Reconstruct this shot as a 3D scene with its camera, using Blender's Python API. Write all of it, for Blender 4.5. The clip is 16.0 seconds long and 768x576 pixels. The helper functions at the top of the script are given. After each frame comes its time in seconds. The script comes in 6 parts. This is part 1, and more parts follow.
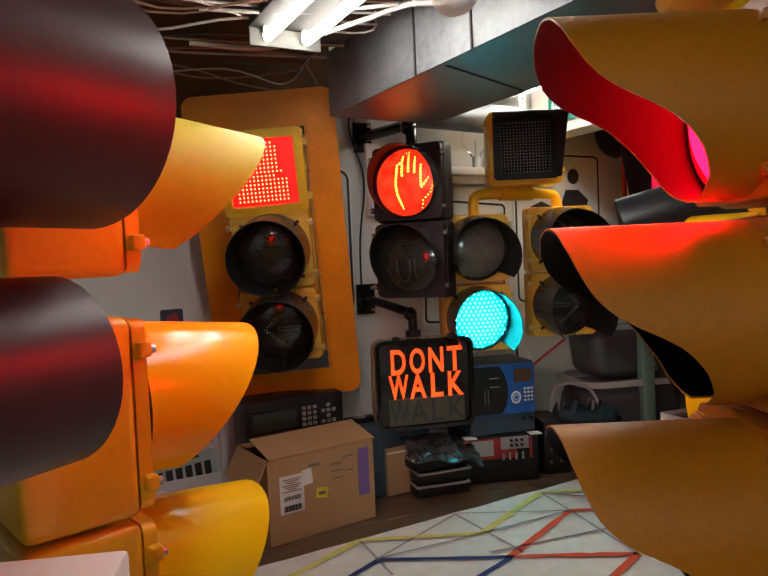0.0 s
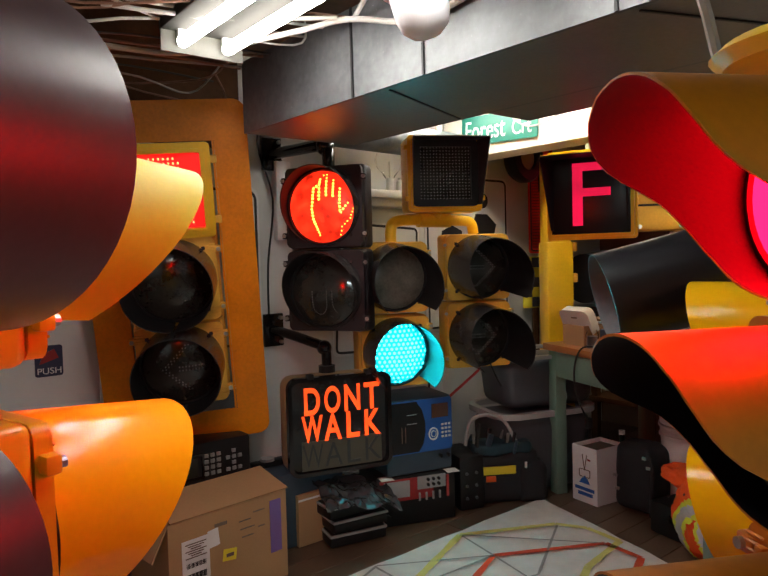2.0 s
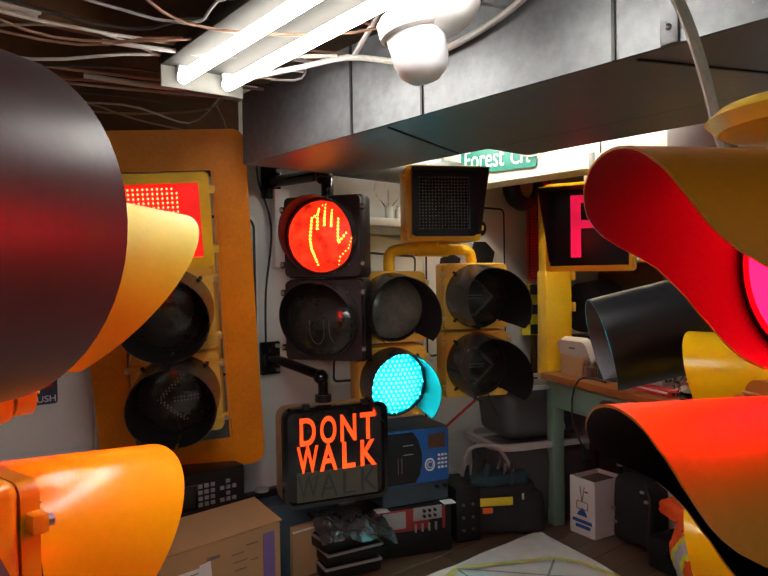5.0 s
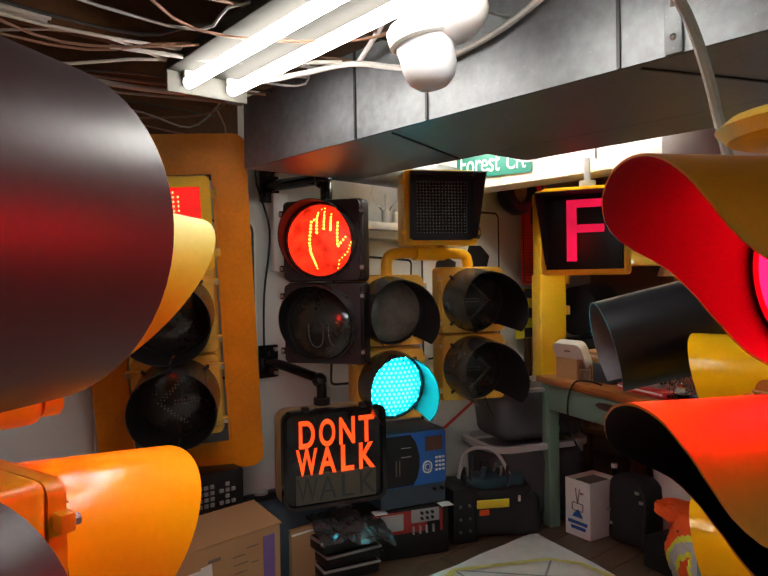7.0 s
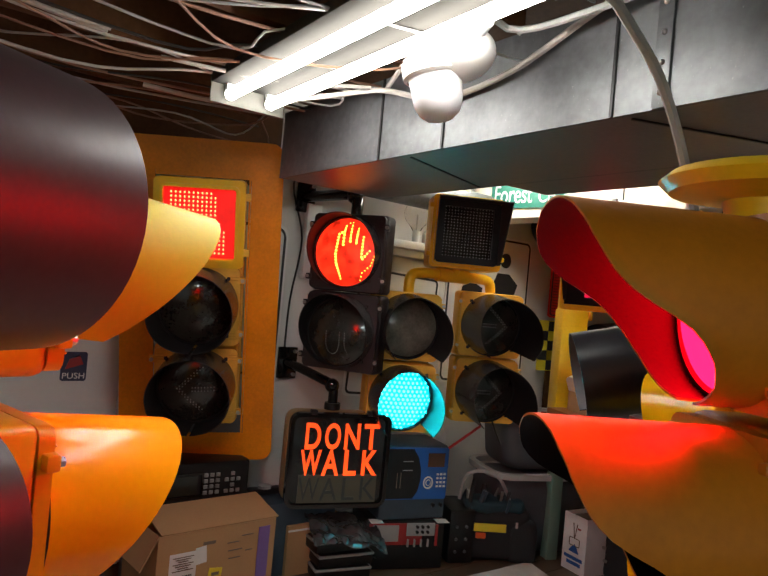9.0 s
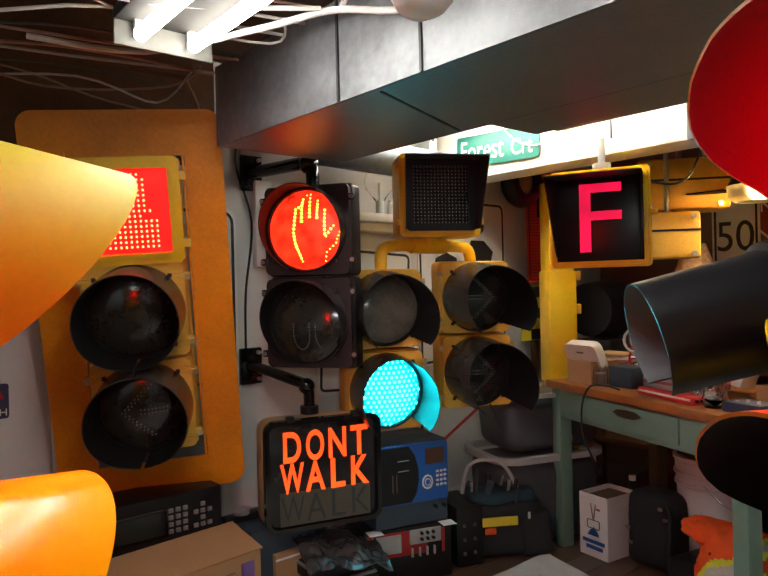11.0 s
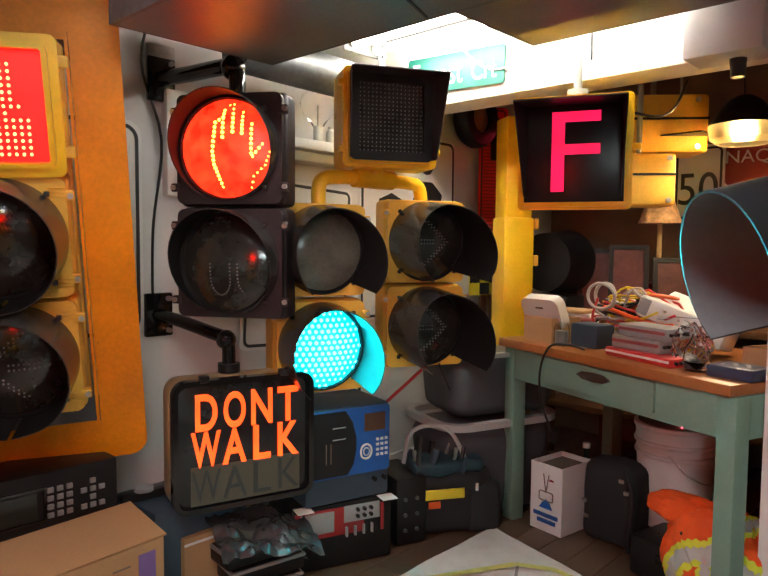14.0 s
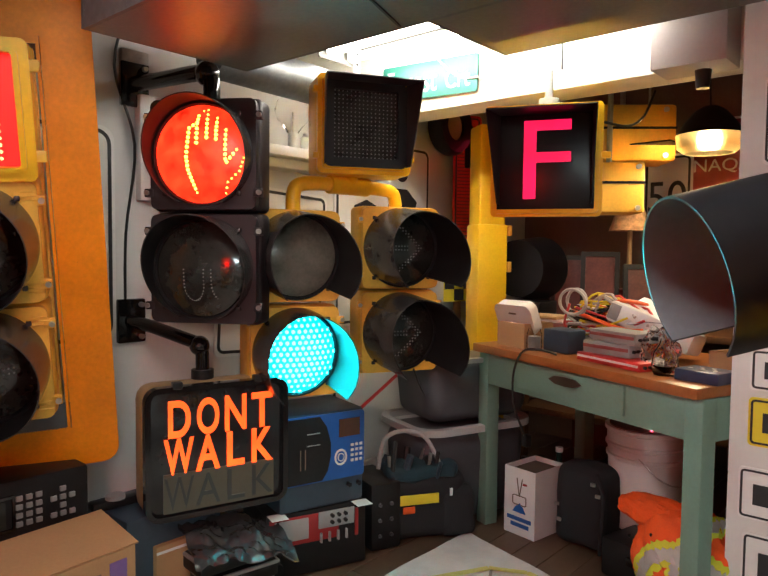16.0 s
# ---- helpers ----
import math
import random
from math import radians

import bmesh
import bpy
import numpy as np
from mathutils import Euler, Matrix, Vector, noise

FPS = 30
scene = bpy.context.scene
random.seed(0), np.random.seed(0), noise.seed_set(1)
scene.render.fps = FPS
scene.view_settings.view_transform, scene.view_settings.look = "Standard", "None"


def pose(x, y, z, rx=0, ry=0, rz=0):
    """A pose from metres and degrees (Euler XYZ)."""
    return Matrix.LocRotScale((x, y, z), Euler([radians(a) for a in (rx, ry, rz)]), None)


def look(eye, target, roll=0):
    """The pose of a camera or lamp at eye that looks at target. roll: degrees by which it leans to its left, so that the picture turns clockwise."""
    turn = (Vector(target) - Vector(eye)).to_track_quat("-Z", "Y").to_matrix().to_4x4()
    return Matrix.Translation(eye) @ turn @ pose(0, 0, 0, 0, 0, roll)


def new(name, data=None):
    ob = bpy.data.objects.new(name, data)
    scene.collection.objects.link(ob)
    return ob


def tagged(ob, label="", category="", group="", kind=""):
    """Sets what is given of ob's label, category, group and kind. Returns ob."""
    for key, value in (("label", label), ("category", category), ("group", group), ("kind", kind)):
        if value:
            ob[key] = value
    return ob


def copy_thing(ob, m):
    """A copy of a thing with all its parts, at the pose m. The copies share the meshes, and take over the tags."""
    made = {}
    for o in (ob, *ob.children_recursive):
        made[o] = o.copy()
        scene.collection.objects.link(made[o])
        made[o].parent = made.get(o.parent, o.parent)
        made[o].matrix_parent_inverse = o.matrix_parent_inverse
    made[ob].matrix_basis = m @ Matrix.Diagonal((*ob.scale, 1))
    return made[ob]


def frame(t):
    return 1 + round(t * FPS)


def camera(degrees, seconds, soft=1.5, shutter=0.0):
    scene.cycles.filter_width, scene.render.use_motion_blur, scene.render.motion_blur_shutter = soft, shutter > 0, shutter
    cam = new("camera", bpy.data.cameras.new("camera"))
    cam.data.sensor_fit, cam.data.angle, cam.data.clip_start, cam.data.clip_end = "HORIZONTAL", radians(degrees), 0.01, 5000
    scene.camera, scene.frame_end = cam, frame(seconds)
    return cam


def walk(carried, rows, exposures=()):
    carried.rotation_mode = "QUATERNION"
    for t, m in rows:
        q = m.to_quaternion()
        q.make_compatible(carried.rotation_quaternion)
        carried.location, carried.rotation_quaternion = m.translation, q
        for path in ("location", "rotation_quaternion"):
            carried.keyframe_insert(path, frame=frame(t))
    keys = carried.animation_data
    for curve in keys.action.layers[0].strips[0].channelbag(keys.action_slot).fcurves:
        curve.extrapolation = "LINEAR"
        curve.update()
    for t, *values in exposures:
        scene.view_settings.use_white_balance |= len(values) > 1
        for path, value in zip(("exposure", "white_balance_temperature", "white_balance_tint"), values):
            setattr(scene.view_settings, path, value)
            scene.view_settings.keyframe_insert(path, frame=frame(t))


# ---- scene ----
cam = camera(59.4, 16.0)
PATH = [
    (0, (0.332, 0.573, 1.104), (0.177, 2.565, 1.013), -2.5),
    (0.5, (0.344, 0.587, 1.114), (0.192, 2.578, 1.023), -2.0),
    (1, (0.283, 0.646, 1.134), (0.168, 2.64, 1.039), -1.0),
    (1.5, (0.178, 0.787, 1.211), (0.36, 2.777, 1.135), -1.9),
    (2, (0.167, 0.8, 1.216), (0.375, 2.787, 1.127), -1.5),
    (2.5, (0.184, 0.796, 1.217), (0.401, 2.782, 1.111), -1.2),
    (3, (0.203, 0.776, 1.242), (0.43, 2.761, 1.14), -1.0),
    (3.5, (0.18, 0.783, 1.236), (0.416, 2.766, 1.137), -0.9),
    (4, (0.177, 0.789, 1.237), (0.417, 2.772, 1.142), -0.8),
    (4.5, (0.181, 0.788, 1.241), (0.414, 2.773, 1.161), -0.5),
    (5, (0.175, 0.807, 1.268), (0.387, 2.796, 1.231), -0.9),
    (5.2, (0.163, 0.802, 1.266), (0.373, 2.791, 1.241), -0.9),
    (7.3, (0.13, 0.785, 1.268), (0.388, 2.769, 1.243), -0.6),
    (7.5, (0.138, 0.779, 1.284), (0.39, 2.763, 1.263), -0.0),
    (8, (0.186, 0.766, 1.283), (0.427, 2.751, 1.269), 0.3),
    (8.5, (0.24, 0.69, 1.242), (0.38, 2.685, 1.282), 5.0),
    (8.6, (0.236, 0.674, 1.233), (0.373, 2.668, 1.279), 5.4),
    (8.7, (0.246, 0.648, 1.254), (0.359, 2.645, 1.281), 5.9),
    (10.8, (0.179, 1.044, 1.232), (0.4, 3.031, 1.266), -1.3),
    (11, (0.193, 1.074, 1.216), (0.437, 3.059, 1.212), -1.3),
    (11.5, (0.2, 1.202, 1.162), (0.473, 3.183, 1.107), -1.1),
    (12, (0.194, 1.28, 1.138), (0.544, 3.246, 1.026), 0.2),
    (12.5, (0.201, 1.347, 1.138), (0.581, 3.307, 1.017), 0.5),
    (13, (0.219, 1.442, 1.153), (0.637, 3.393, 1.027), 0.3),
    (13.5, (0.216, 1.469, 1.147), (0.642, 3.419, 1.019), 0.5),
    (14, (0.219, 1.484, 1.147), (0.665, 3.429, 1.019), 0.5),
    (14.5, (0.231, 1.466, 1.144), (0.68, 3.411, 1.023), 0.4),
    (15, (0.224, 1.468, 1.15), (0.692, 3.409, 1.032), 0.5),
    (15.5, (0.226, 1.465, 1.145), (0.722, 3.399, 1.033), 0.6),
    (16, (0.223, 1.47, 1.143), (0.737, 3.4, 1.037), 0.6),
]
walk(cam, [(t, look(eye, target, roll)) for t, eye, target, roll in PATH],
     ((0.0, 1.65), (1.0, 1.6), (1.8, 1.55), (8.7, 1.5), (11.0, 1.72), (12.5, 2.1), (16.0, 2.35)))

# ---- world and light ----
world = bpy.data.worlds.new("world")
scene.world = world
world.use_nodes = True
world.node_tree.nodes["Background"].inputs[0].default_value = (0.05, 0.055, 0.06, 1)
world.node_tree.nodes["Background"].inputs[1].default_value = 0.15
TUBE, TUBE_FAR, REAR_FILL, BULB = 12.0, 12.0, 38.0, 80.0


# ---- materials ----
def surf(name, base, rough=0.5, metal=0.0, var=0.18, scale=6.0, bump=0.08, fine=90.0, wear=None, wear_amount=0.0, wear_scale=14.0, coat=0.0, per_object=0.0, spec=0.5):
    """Colour with variation at two scales, roughness variation, fine relief and optional patches of wear."""
    m = bpy.data.materials.new(name)
    m.use_nodes = True
    t = m.node_tree
    n, k = t.nodes, t.links
    b = n["Principled BSDF"]
    co = n.new("ShaderNodeTexCoord")
    n1 = n.new("ShaderNodeTexNoise")
    n1.inputs["Scale"].default_value, n1.inputs["Detail"].default_value = scale, 6.0
    n2 = n.new("ShaderNodeTexNoise")
    n2.inputs["Scale"].default_value, n2.inputs["Detail"].default_value = fine, 3.0
    k.new(co.outputs["Object"], n1.inputs["Vector"])
    k.new(co.outputs["Object"], n2.inputs["Vector"])
    mixf = n.new("ShaderNodeMath")
    mixf.operation = "MULTIPLY_ADD"
    mixf.inputs[1].default_value, mixf.inputs[2].default_value = 0.3, 0.0
    k.new(n2.outputs["Fac"], mixf.inputs[0])
    add = n.new("ShaderNodeMath")
    add.operation = "MULTIPLY_ADD"
    add.inputs[1].default_value = 0.7
    k.new(n1.outputs["Fac"], add.inputs[0])
    k.new(mixf.outputs[0], add.inputs[2])
    ramp = n.new("ShaderNodeValToRGB")
    e = ramp.color_ramp.elements
    e[0].position, e[1].position = 0.3, 0.7
    e[0].color = (*[c * (1 - var) for c in base], 1)
    e[1].color = (*[min(1, c * (1 + var)) for c in base], 1)
    k.new(add.outputs[0], ramp.inputs[0])
    out = ramp.outputs["Color"]
    if per_object:
        oi = n.new("ShaderNodeObjectInfo")
        hsv = n.new("ShaderNodeHueSaturation")
        mp = n.new("ShaderNodeMapRange")
        mp.inputs[3].default_value, mp.inputs[4].default_value = 1 - per_object, 1 + per_object
        k.new(oi.outputs["Random"], mp.inputs[0])
        k.new(mp.outputs[0], hsv.inputs["Value"])
        k.new(out, hsv.inputs["Color"])
        out = hsv.outputs["Color"]
    if wear:
        n3 = n.new("ShaderNodeTexNoise")
        n3.inputs["Scale"].default_value, n3.inputs["Detail"].default_value, n3.inputs["Roughness"].default_value = wear_scale, 9.0, 0.7
        k.new(co.outputs["Object"], n3.inputs["Vector"])
        r3 = n.new("ShaderNodeValToRGB")
        r3.color_ramp.elements[0].position, r3.color_ramp.elements[1].position = 0.68 - wear_amount, 0.72 - wear_amount
        k.new(n3.outputs["Fac"], r3.inputs[0])
        mx = n.new("ShaderNodeMix")
        mx.data_type = "RGBA"
        k.new(r3.outputs["Color"], mx.inputs["Factor"])
        k.new(out, mx.inputs["A"])
        mx.inputs["B"].default_value = (*wear, 1)
        out = mx.outputs["Result"]
    k.new(out, b.inputs["Base Color"])
    rr = n.new("ShaderNodeMapRange")
    rr.inputs[3].default_value, rr.inputs[4].default_value = max(0.02, rough * 0.8), min(1, rough * 1.2)
    k.new(n1.outputs["Fac"], rr.inputs[0])
    k.new(rr.outputs[0], b.inputs["Roughness"])
    b.inputs["Metallic"].default_value = metal
    b.inputs["Coat Weight"].default_value = coat
    b.inputs["Specular IOR Level"].default_value = spec
    if bump:
        bp = n.new("ShaderNodeBump")
        bp.inputs["Strength"].default_value, bp.inputs["Distance"].default_value = bump, 0.002
        k.new(add.outputs[0], bp.inputs["Height"])
        k.new(bp.outputs[0], b.inputs["Normal"])
    return m


def glow(name, col, strength, base=None, var=0.0, scale=30.0):
    m = bpy.data.materials.new(name)
    m.use_nodes = True
    b = m.node_tree.nodes["Principled BSDF"]
    b.inputs["Base Color"].default_value = (*(base or col), 1)
    b.inputs["Emission Color"].default_value = (*col, 1)
    b.inputs["Emission Strength"].default_value = strength
    b.inputs["Roughness"].default_value = 0.35
    if var:
        n, k = m.node_tree.nodes, m.node_tree.links
        co, tx, mp = n.new("ShaderNodeTexCoord"), n.new("ShaderNodeTexNoise"), n.new("ShaderNodeMapRange")
        tx.inputs["Scale"].default_value, tx.inputs["Detail"].default_value = scale, 5.0
        mp.inputs[1].default_value, mp.inputs[2].default_value = 0.3, 0.7
        mp.inputs[3].default_value, mp.inputs[4].default_value = strength * (1 - var), strength * (1 + var)
        k.new(co.outputs["Object"], tx.inputs["Vector"])
        k.new(tx.outputs["Fac"], mp.inputs[0])
        k.new(mp.outputs[0], b.inputs["Emission Strength"])
    return m


def clear(name, col=(1, 1, 1), rough=0.05):
    m = bpy.data.materials.new(name)
    m.use_nodes = True
    b = m.node_tree.nodes["Principled BSDF"]
    b.inputs["Base Color"].default_value = (*col, 1)
    b.inputs["Roughness"].default_value = rough
    b.inputs["Transmission Weight"].default_value = 1.0
    b.inputs["IOR"].default_value = 1.15
    return m


YEL = surf("yellow_signal_paint", (0.82, 0.47, 0.012), 0.3, var=0.12, scale=5, bump=0.05, wear=(0.05, 0.035, 0.02), wear_amount=-0.02, wear_scale=22)
YEL_VISOR = surf("yellow_visor_paint", (0.86, 0.50, 0.006), 0.17, var=0.08, scale=4, bump=0.03, spec=0.28)
YEL_PALE = surf("pale_yellow_visor_paint", (0.58, 0.46, 0.018), 0.5, var=0.1, scale=4, bump=0.05, spec=0.15)
# White lamp enamel, coloured dark here and in LAMP_GREY to offset the tubes' glare.
TRAY = surf("glare_darkened_tray", (0.035, 0.033, 0.03), 0.8, var=0.15, bump=0.03, spec=0.05)
LAMP_GREY = surf("glare_darkened_enamel", (0.12, 0.115, 0.10), 0.45, var=0.15, scale=9, bump=0.03, spec=0.3)
YEL_OLD = surf("aged_yellow_paint", (0.76, 0.41, 0.05), 0.5, var=0.18, scale=7, bump=0.08, wear=(0.10, 0.06, 0.03), wear_amount=0.0, wear_scale=26)
PLATE = surf("orange_backplate_paint", (0.80, 0.25, 0.003), 0.45, var=0.22, scale=4, bump=0.06, wear=(0.12, 0.06, 0.02), wear_amount=0.0, wear_scale=36, spec=0.3)
# Yellow paint shifted to orange: the red lens's light is in the colour.
YEL_RED_LIT = surf("red_lit_yellow_paint", (0.46, 0.140, 0.006), 0.42, var=0.2, scale=5, bump=0.07, wear=(0.10, 0.03, 0.008), wear_amount=-0.03, wear_scale=34)
BLACK_VISOR = surf("black_visor_plastic", (0.036, 0.032, 0.036), 0.42, var=0.25, scale=6, bump=0.07, wear=(0.085, 0.08, 0.08), wear_amount=-0.04, wear_scale=60, spec=0.3)
SMOKE_VISOR = surf("weathered_black_visor", (0.036, 0.033, 0.032), 0.22, var=0.4, scale=9, bump=0.05, wear=(0.085, 0.08, 0.075), wear_amount=0.0, wear_scale=7)
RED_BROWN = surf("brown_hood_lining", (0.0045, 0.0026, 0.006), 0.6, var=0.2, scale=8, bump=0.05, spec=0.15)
SILVER_IN = surf("grey_hood_lining", (0.12, 0.14, 0.155), 0.4, var=0.2, scale=5, bump=0.04)
INNER = surf("matt_black_hood_lining", (0.011, 0.0105, 0.011), 0.5, var=0.2, scale=8, bump=0.05, spec=0.2)
BROWN_BLACK = surf("brown_black_housing", (0.015, 0.010, 0.012), 0.45, var=0.25, scale=8, bump=0.08)
BLACK = surf("black_plastic", (0.012, 0.012, 0.013), 0.42, var=0.3, scale=12, bump=0.08, spec=0.3)
BLACK_GLOSS = surf("black_gloss_enamel", (0.008, 0.007, 0.007), 0.12, var=0.2, bump=0.02)
LENS_DARK = surf("smoked_lens", (0.022, 0.021, 0.018), 0.16, var=0.5, scale=10, bump=0.1, coat=0.3)
LENS_CLEAR = surf("unlit_lens_face", (0.10, 0.095, 0.075), 0.18, var=0.5, scale=12, bump=0.15, coat=0.4)
BEAD = surf("unlit_led_bead", (0.22, 0.22, 0.21), 0.25, var=0.1, bump=0)
STEEL = surf("zinc_screw", (0.55, 0.53, 0.5), 0.3, 1.0, var=0.2, scale=40, bump=0.05)
GALV = surf("galvanised_steel", (0.15, 0.155, 0.16), 0.5, 0.65, var=0.4, scale=5, bump=0.15, fine=45, wear=(0.48, 0.49, 0.50), wear_amount=0.02, wear_scale=120)
DUCT_UNDER = surf("dull_duct_underside", (0.18, 0.172, 0.16), 0.42, 0.6, var=0.25, scale=3, bump=0.06)
WALL = surf("white_wall_paint", (0.66, 0.64, 0.62), 0.75, var=0.05, scale=3, bump=0.1, fine=60)
TRIM = surf("white_trim_paint", (0.74, 0.73, 0.71), 0.4, var=0.04, scale=6, bump=0.03)
BEAM_PAINT = surf("cream_beam_paint", (0.78, 0.74, 0.64), 0.6, var=0.06, scale=5, bump=0.35, fine=30, wear=(0.25, 0.22, 0.18), wear_amount=-0.07, wear_scale=30)
WOOD_DARK = surf("old_joist_wood", (0.075, 0.032, 0.013), 0.75, var=0.4, scale=4, bump=0.25, fine=50, spec=0.15)
FLOOR = surf("brown_laminate", (0.11, 0.065, 0.04), 0.4, var=0.3, scale=5, bump=0.08, per_object=0.15)
BENCH_WOOD = surf("varnished_bench_wood", (0.34, 0.115, 0.03), 0.35, var=0.25, scale=6, bump=0.06)
BENCH_GREEN = surf("sage_green_paint", (0.17, 0.29, 0.23), 0.45, var=0.12, scale=5, bump=0.05, wear=(0.07, 0.09, 0.07), wear_amount=-0.05)
CARD = surf("corrugated_cardboard", (0.40, 0.235, 0.11), 0.8, var=0.1, scale=4, bump=0.12, fine=120)
CARD_IN = surf("cardboard_inside", (0.26, 0.15, 0.075), 0.85, var=0.1, scale=5, bump=0.1)
WHITE = surf("white_plastic", (0.72, 0.72, 0.70), 0.4, var=0.05, scale=8, bump=0.03)
PAPER = surf("white_label_paper", (0.72, 0.71, 0.70), 0.7, var=0.06, scale=12, bump=0.03)
INK = surf("black_ink", (0.02, 0.02, 0.022), 0.6, var=0.1, bump=0)
GREYINK = surf("grey_ink", (0.16, 0.12, 0.09), 0.7, var=0.1, bump=0)
TAN = surf("tan_sign_case_paint", (0.40, 0.27, 0.13), 0.42, var=0.14, scale=6, bump=0.06)
MAT_WHITE = surf("white_rug_pile", (0.62, 0.59, 0.55), 0.95, var=0.1, scale=14, bump=0.6, fine=160, wear=(0.45, 0.42, 0.38), wear_amount=0.0, wear_scale=9)
RUG_YEL = surf("yellow_rug_line", (0.60, 0.55, 0.16), 0.95, var=0.15, scale=20, bump=0.4)
RUG_RED = surf("red_rug_line", (0.60, 0.075, 0.03), 0.95, var=0.15, scale=20, bump=0.4)
RUG_GREY = surf("grey_rug_line", (0.27, 0.25, 0.24), 0.95, var=0.15, scale=20, bump=0.4)
RUG_BLUE = surf("navy_rug_line", (0.02, 0.03, 0.12), 0.95, var=0.15, scale=20, bump=0.4)
TEAL = surf("street_sign_green", (0.004, 0.15, 0.105), 0.4, var=0.08, bump=0.03)
SIGN_WHITE = surf("white_sign_face", (0.74, 0.73, 0.71), 0.4, var=0.04, bump=0.02)
SIGN_RED = surf("dark_red_sign", (0.28, 0.025, 0.03), 0.45, var=0.1, bump=0.02)
SIGN_ORANGE = surf("orange_sign_face", (0.75, 0.10, 0.015), 0.45, var=0.08, bump=0.02)
BLUE = surf("blue_panel", (0.015, 0.10, 0.36), 0.4, var=0.12, bump=0.03)
SLATE = surf("slate_grey_case", (0.035, 0.058, 0.085), 0.45, var=0.15, scale=10, bump=0.06)
RED_PANEL = surf("red_faceplate", (0.30, 0.02, 0.022), 0.4, var=0.12, bump=0.03)
GREY_PANEL = surf("grey_faceplate", (0.30, 0.31, 0.31), 0.4, var=0.1, bump=0.03)
LCD = surf("dark_screen", (0.03, 0.035, 0.03), 0.15, var=0.1, bump=0)
LCD_BROWN = surf("brown_screen", (0.09, 0.045, 0.03), 0.2, var=0.1, bump=0)
FABRIC = surf("black_nylon", (0.014, 0.015, 0.018), 0.8, var=0.3, scale=30, bump=0.4, fine=200)
FABRIC_TEAL = surf("dark_teal_nylon", (0.012, 0.04, 0.055), 0.75, var=0.4, scale=18, bump=0.4, fine=200)
TOTE = surf("dark_grey_tote", (0.07, 0.075, 0.085), 0.42, var=0.15, scale=5, bump=0.06)
TOTE_RIM = surf("pale_grey_rim", (0.42, 0.42, 0.42), 0.5, var=0.1, bump=0.05)
HIVIS = surf("hi_vis_orange_cloth", (0.85, 0.10, 0.01), 0.8, var=0.15, scale=12, bump=0.4, fine=220)
HIVIS_Y = surf("hi_vis_yellow_tape", (0.70, 0.75, 0.05), 0.6, var=0.1, bump=0.1)
SILVER_TAPE = surf("silver_reflective_tape", (0.55, 0.57, 0.58), 0.35, 0.4, var=0.1, bump=0.1)
CABLE_W = surf("white_cable_jacket", (0.42, 0.39, 0.36), 0.5, var=0.12, scale=20, bump=0.05)
CABLE_G = surf("grey_cable_jacket", (0.30, 0.29, 0.28), 0.5, var=0.12, scale=20, bump=0.05)
CABLE_P = surf("salmon_cable_jacket", (0.22, 0.11, 0.07), 0.55, var=0.15, scale=20, bump=0.05)
CABLE_K = surf("black_cable_jacket", (0.012, 0.012, 0.012), 0.4, var=0.1, bump=0)
BAG_FILM = clear("clear_plastic_film", (0.92, 0.93, 0.95), 0.12)
GLASS = clear("clear_bulb_glass", (1, 1, 1), 0.02)
DARK_GLASS = surf("dark_bottle_glass", (0.012, 0.025, 0.02), 0.08, var=0.2, bump=0)
TEAL_GLAZE = surf("teal_glazed_mug", (0.01, 0.13, 0.17), 0.2, var=0.2, bump=0.03)
PURPLE = surf("purple_tape", (0.17, 0.10, 0.32), 0.5, var=0.1, bump=0.05)
LABEL_YEL = surf("yellow_label", (0.75, 0.60, 0.03), 0.6, var=0.05, bump=0)
RED_PLASTIC = surf("red_plastic", (0.55, 0.03, 0.03), 0.4, var=0.1, bump=0.03)
PINKISH = surf("dusty_red_case", (0.28, 0.075, 0.07), 0.5, var=0.15, bump=0.05)
NAVY = surf("navy_box", (0.03, 0.035, 0.08), 0.4, var=0.15, bump=0.03)
TUBE_M = glow("fluorescent_tube", (1.0, 0.97, 0.90), TUBE)
TUBE_FAR_M = glow("far_fluorescent_tube", (1.0, 0.96, 0.86), TUBE_FAR)
REAR_FILL_M = glow("added_rear_fill_tube", (0.84, 1.0, 0.98), REAR_FILL)
BULB_M = glow("warm_bulb", (1.0, 0.78, 0.48), BULB)
LED_RED_HOT = glow("red_led_core", (1.0, 0.065, 0.022), 5.0)
RED_FIELD = glow("red_lit_panel", (1.0, 0.008, 0.006), 0.28, (0.3, 0.01, 0.01), 0.3, 14.0)
STOP_FIELD = glow("orange_red_lit_lens", (1.0, 0.024, 0.006), 0.50, (0.4, 0.02, 0.01), 0.75, 22.0)
STOP_DOT = glow("amber_led", (1.0, 0.42, 0.04), 2.2)
GREEN_FIELD = glow("cyan_green_lit_lens", (0.0, 0.50, 0.58), 0.48, (0.05, 0.2, 0.2), 0.5, 12.0)
GREEN_DOT = glow("cyan_led", (0.008, 0.78, 0.90), 18.0)
RED_LENS = glow("red_lit_lens", (1.0, 0.0006, 0.005), 19.0, (0.3, 0.01, 0.02))
RED_LENS_HOT = glow("red_lit_lens_strong", (1.0, 0.008, 0.003), 7.5, (0.3, 0.01, 0.02))
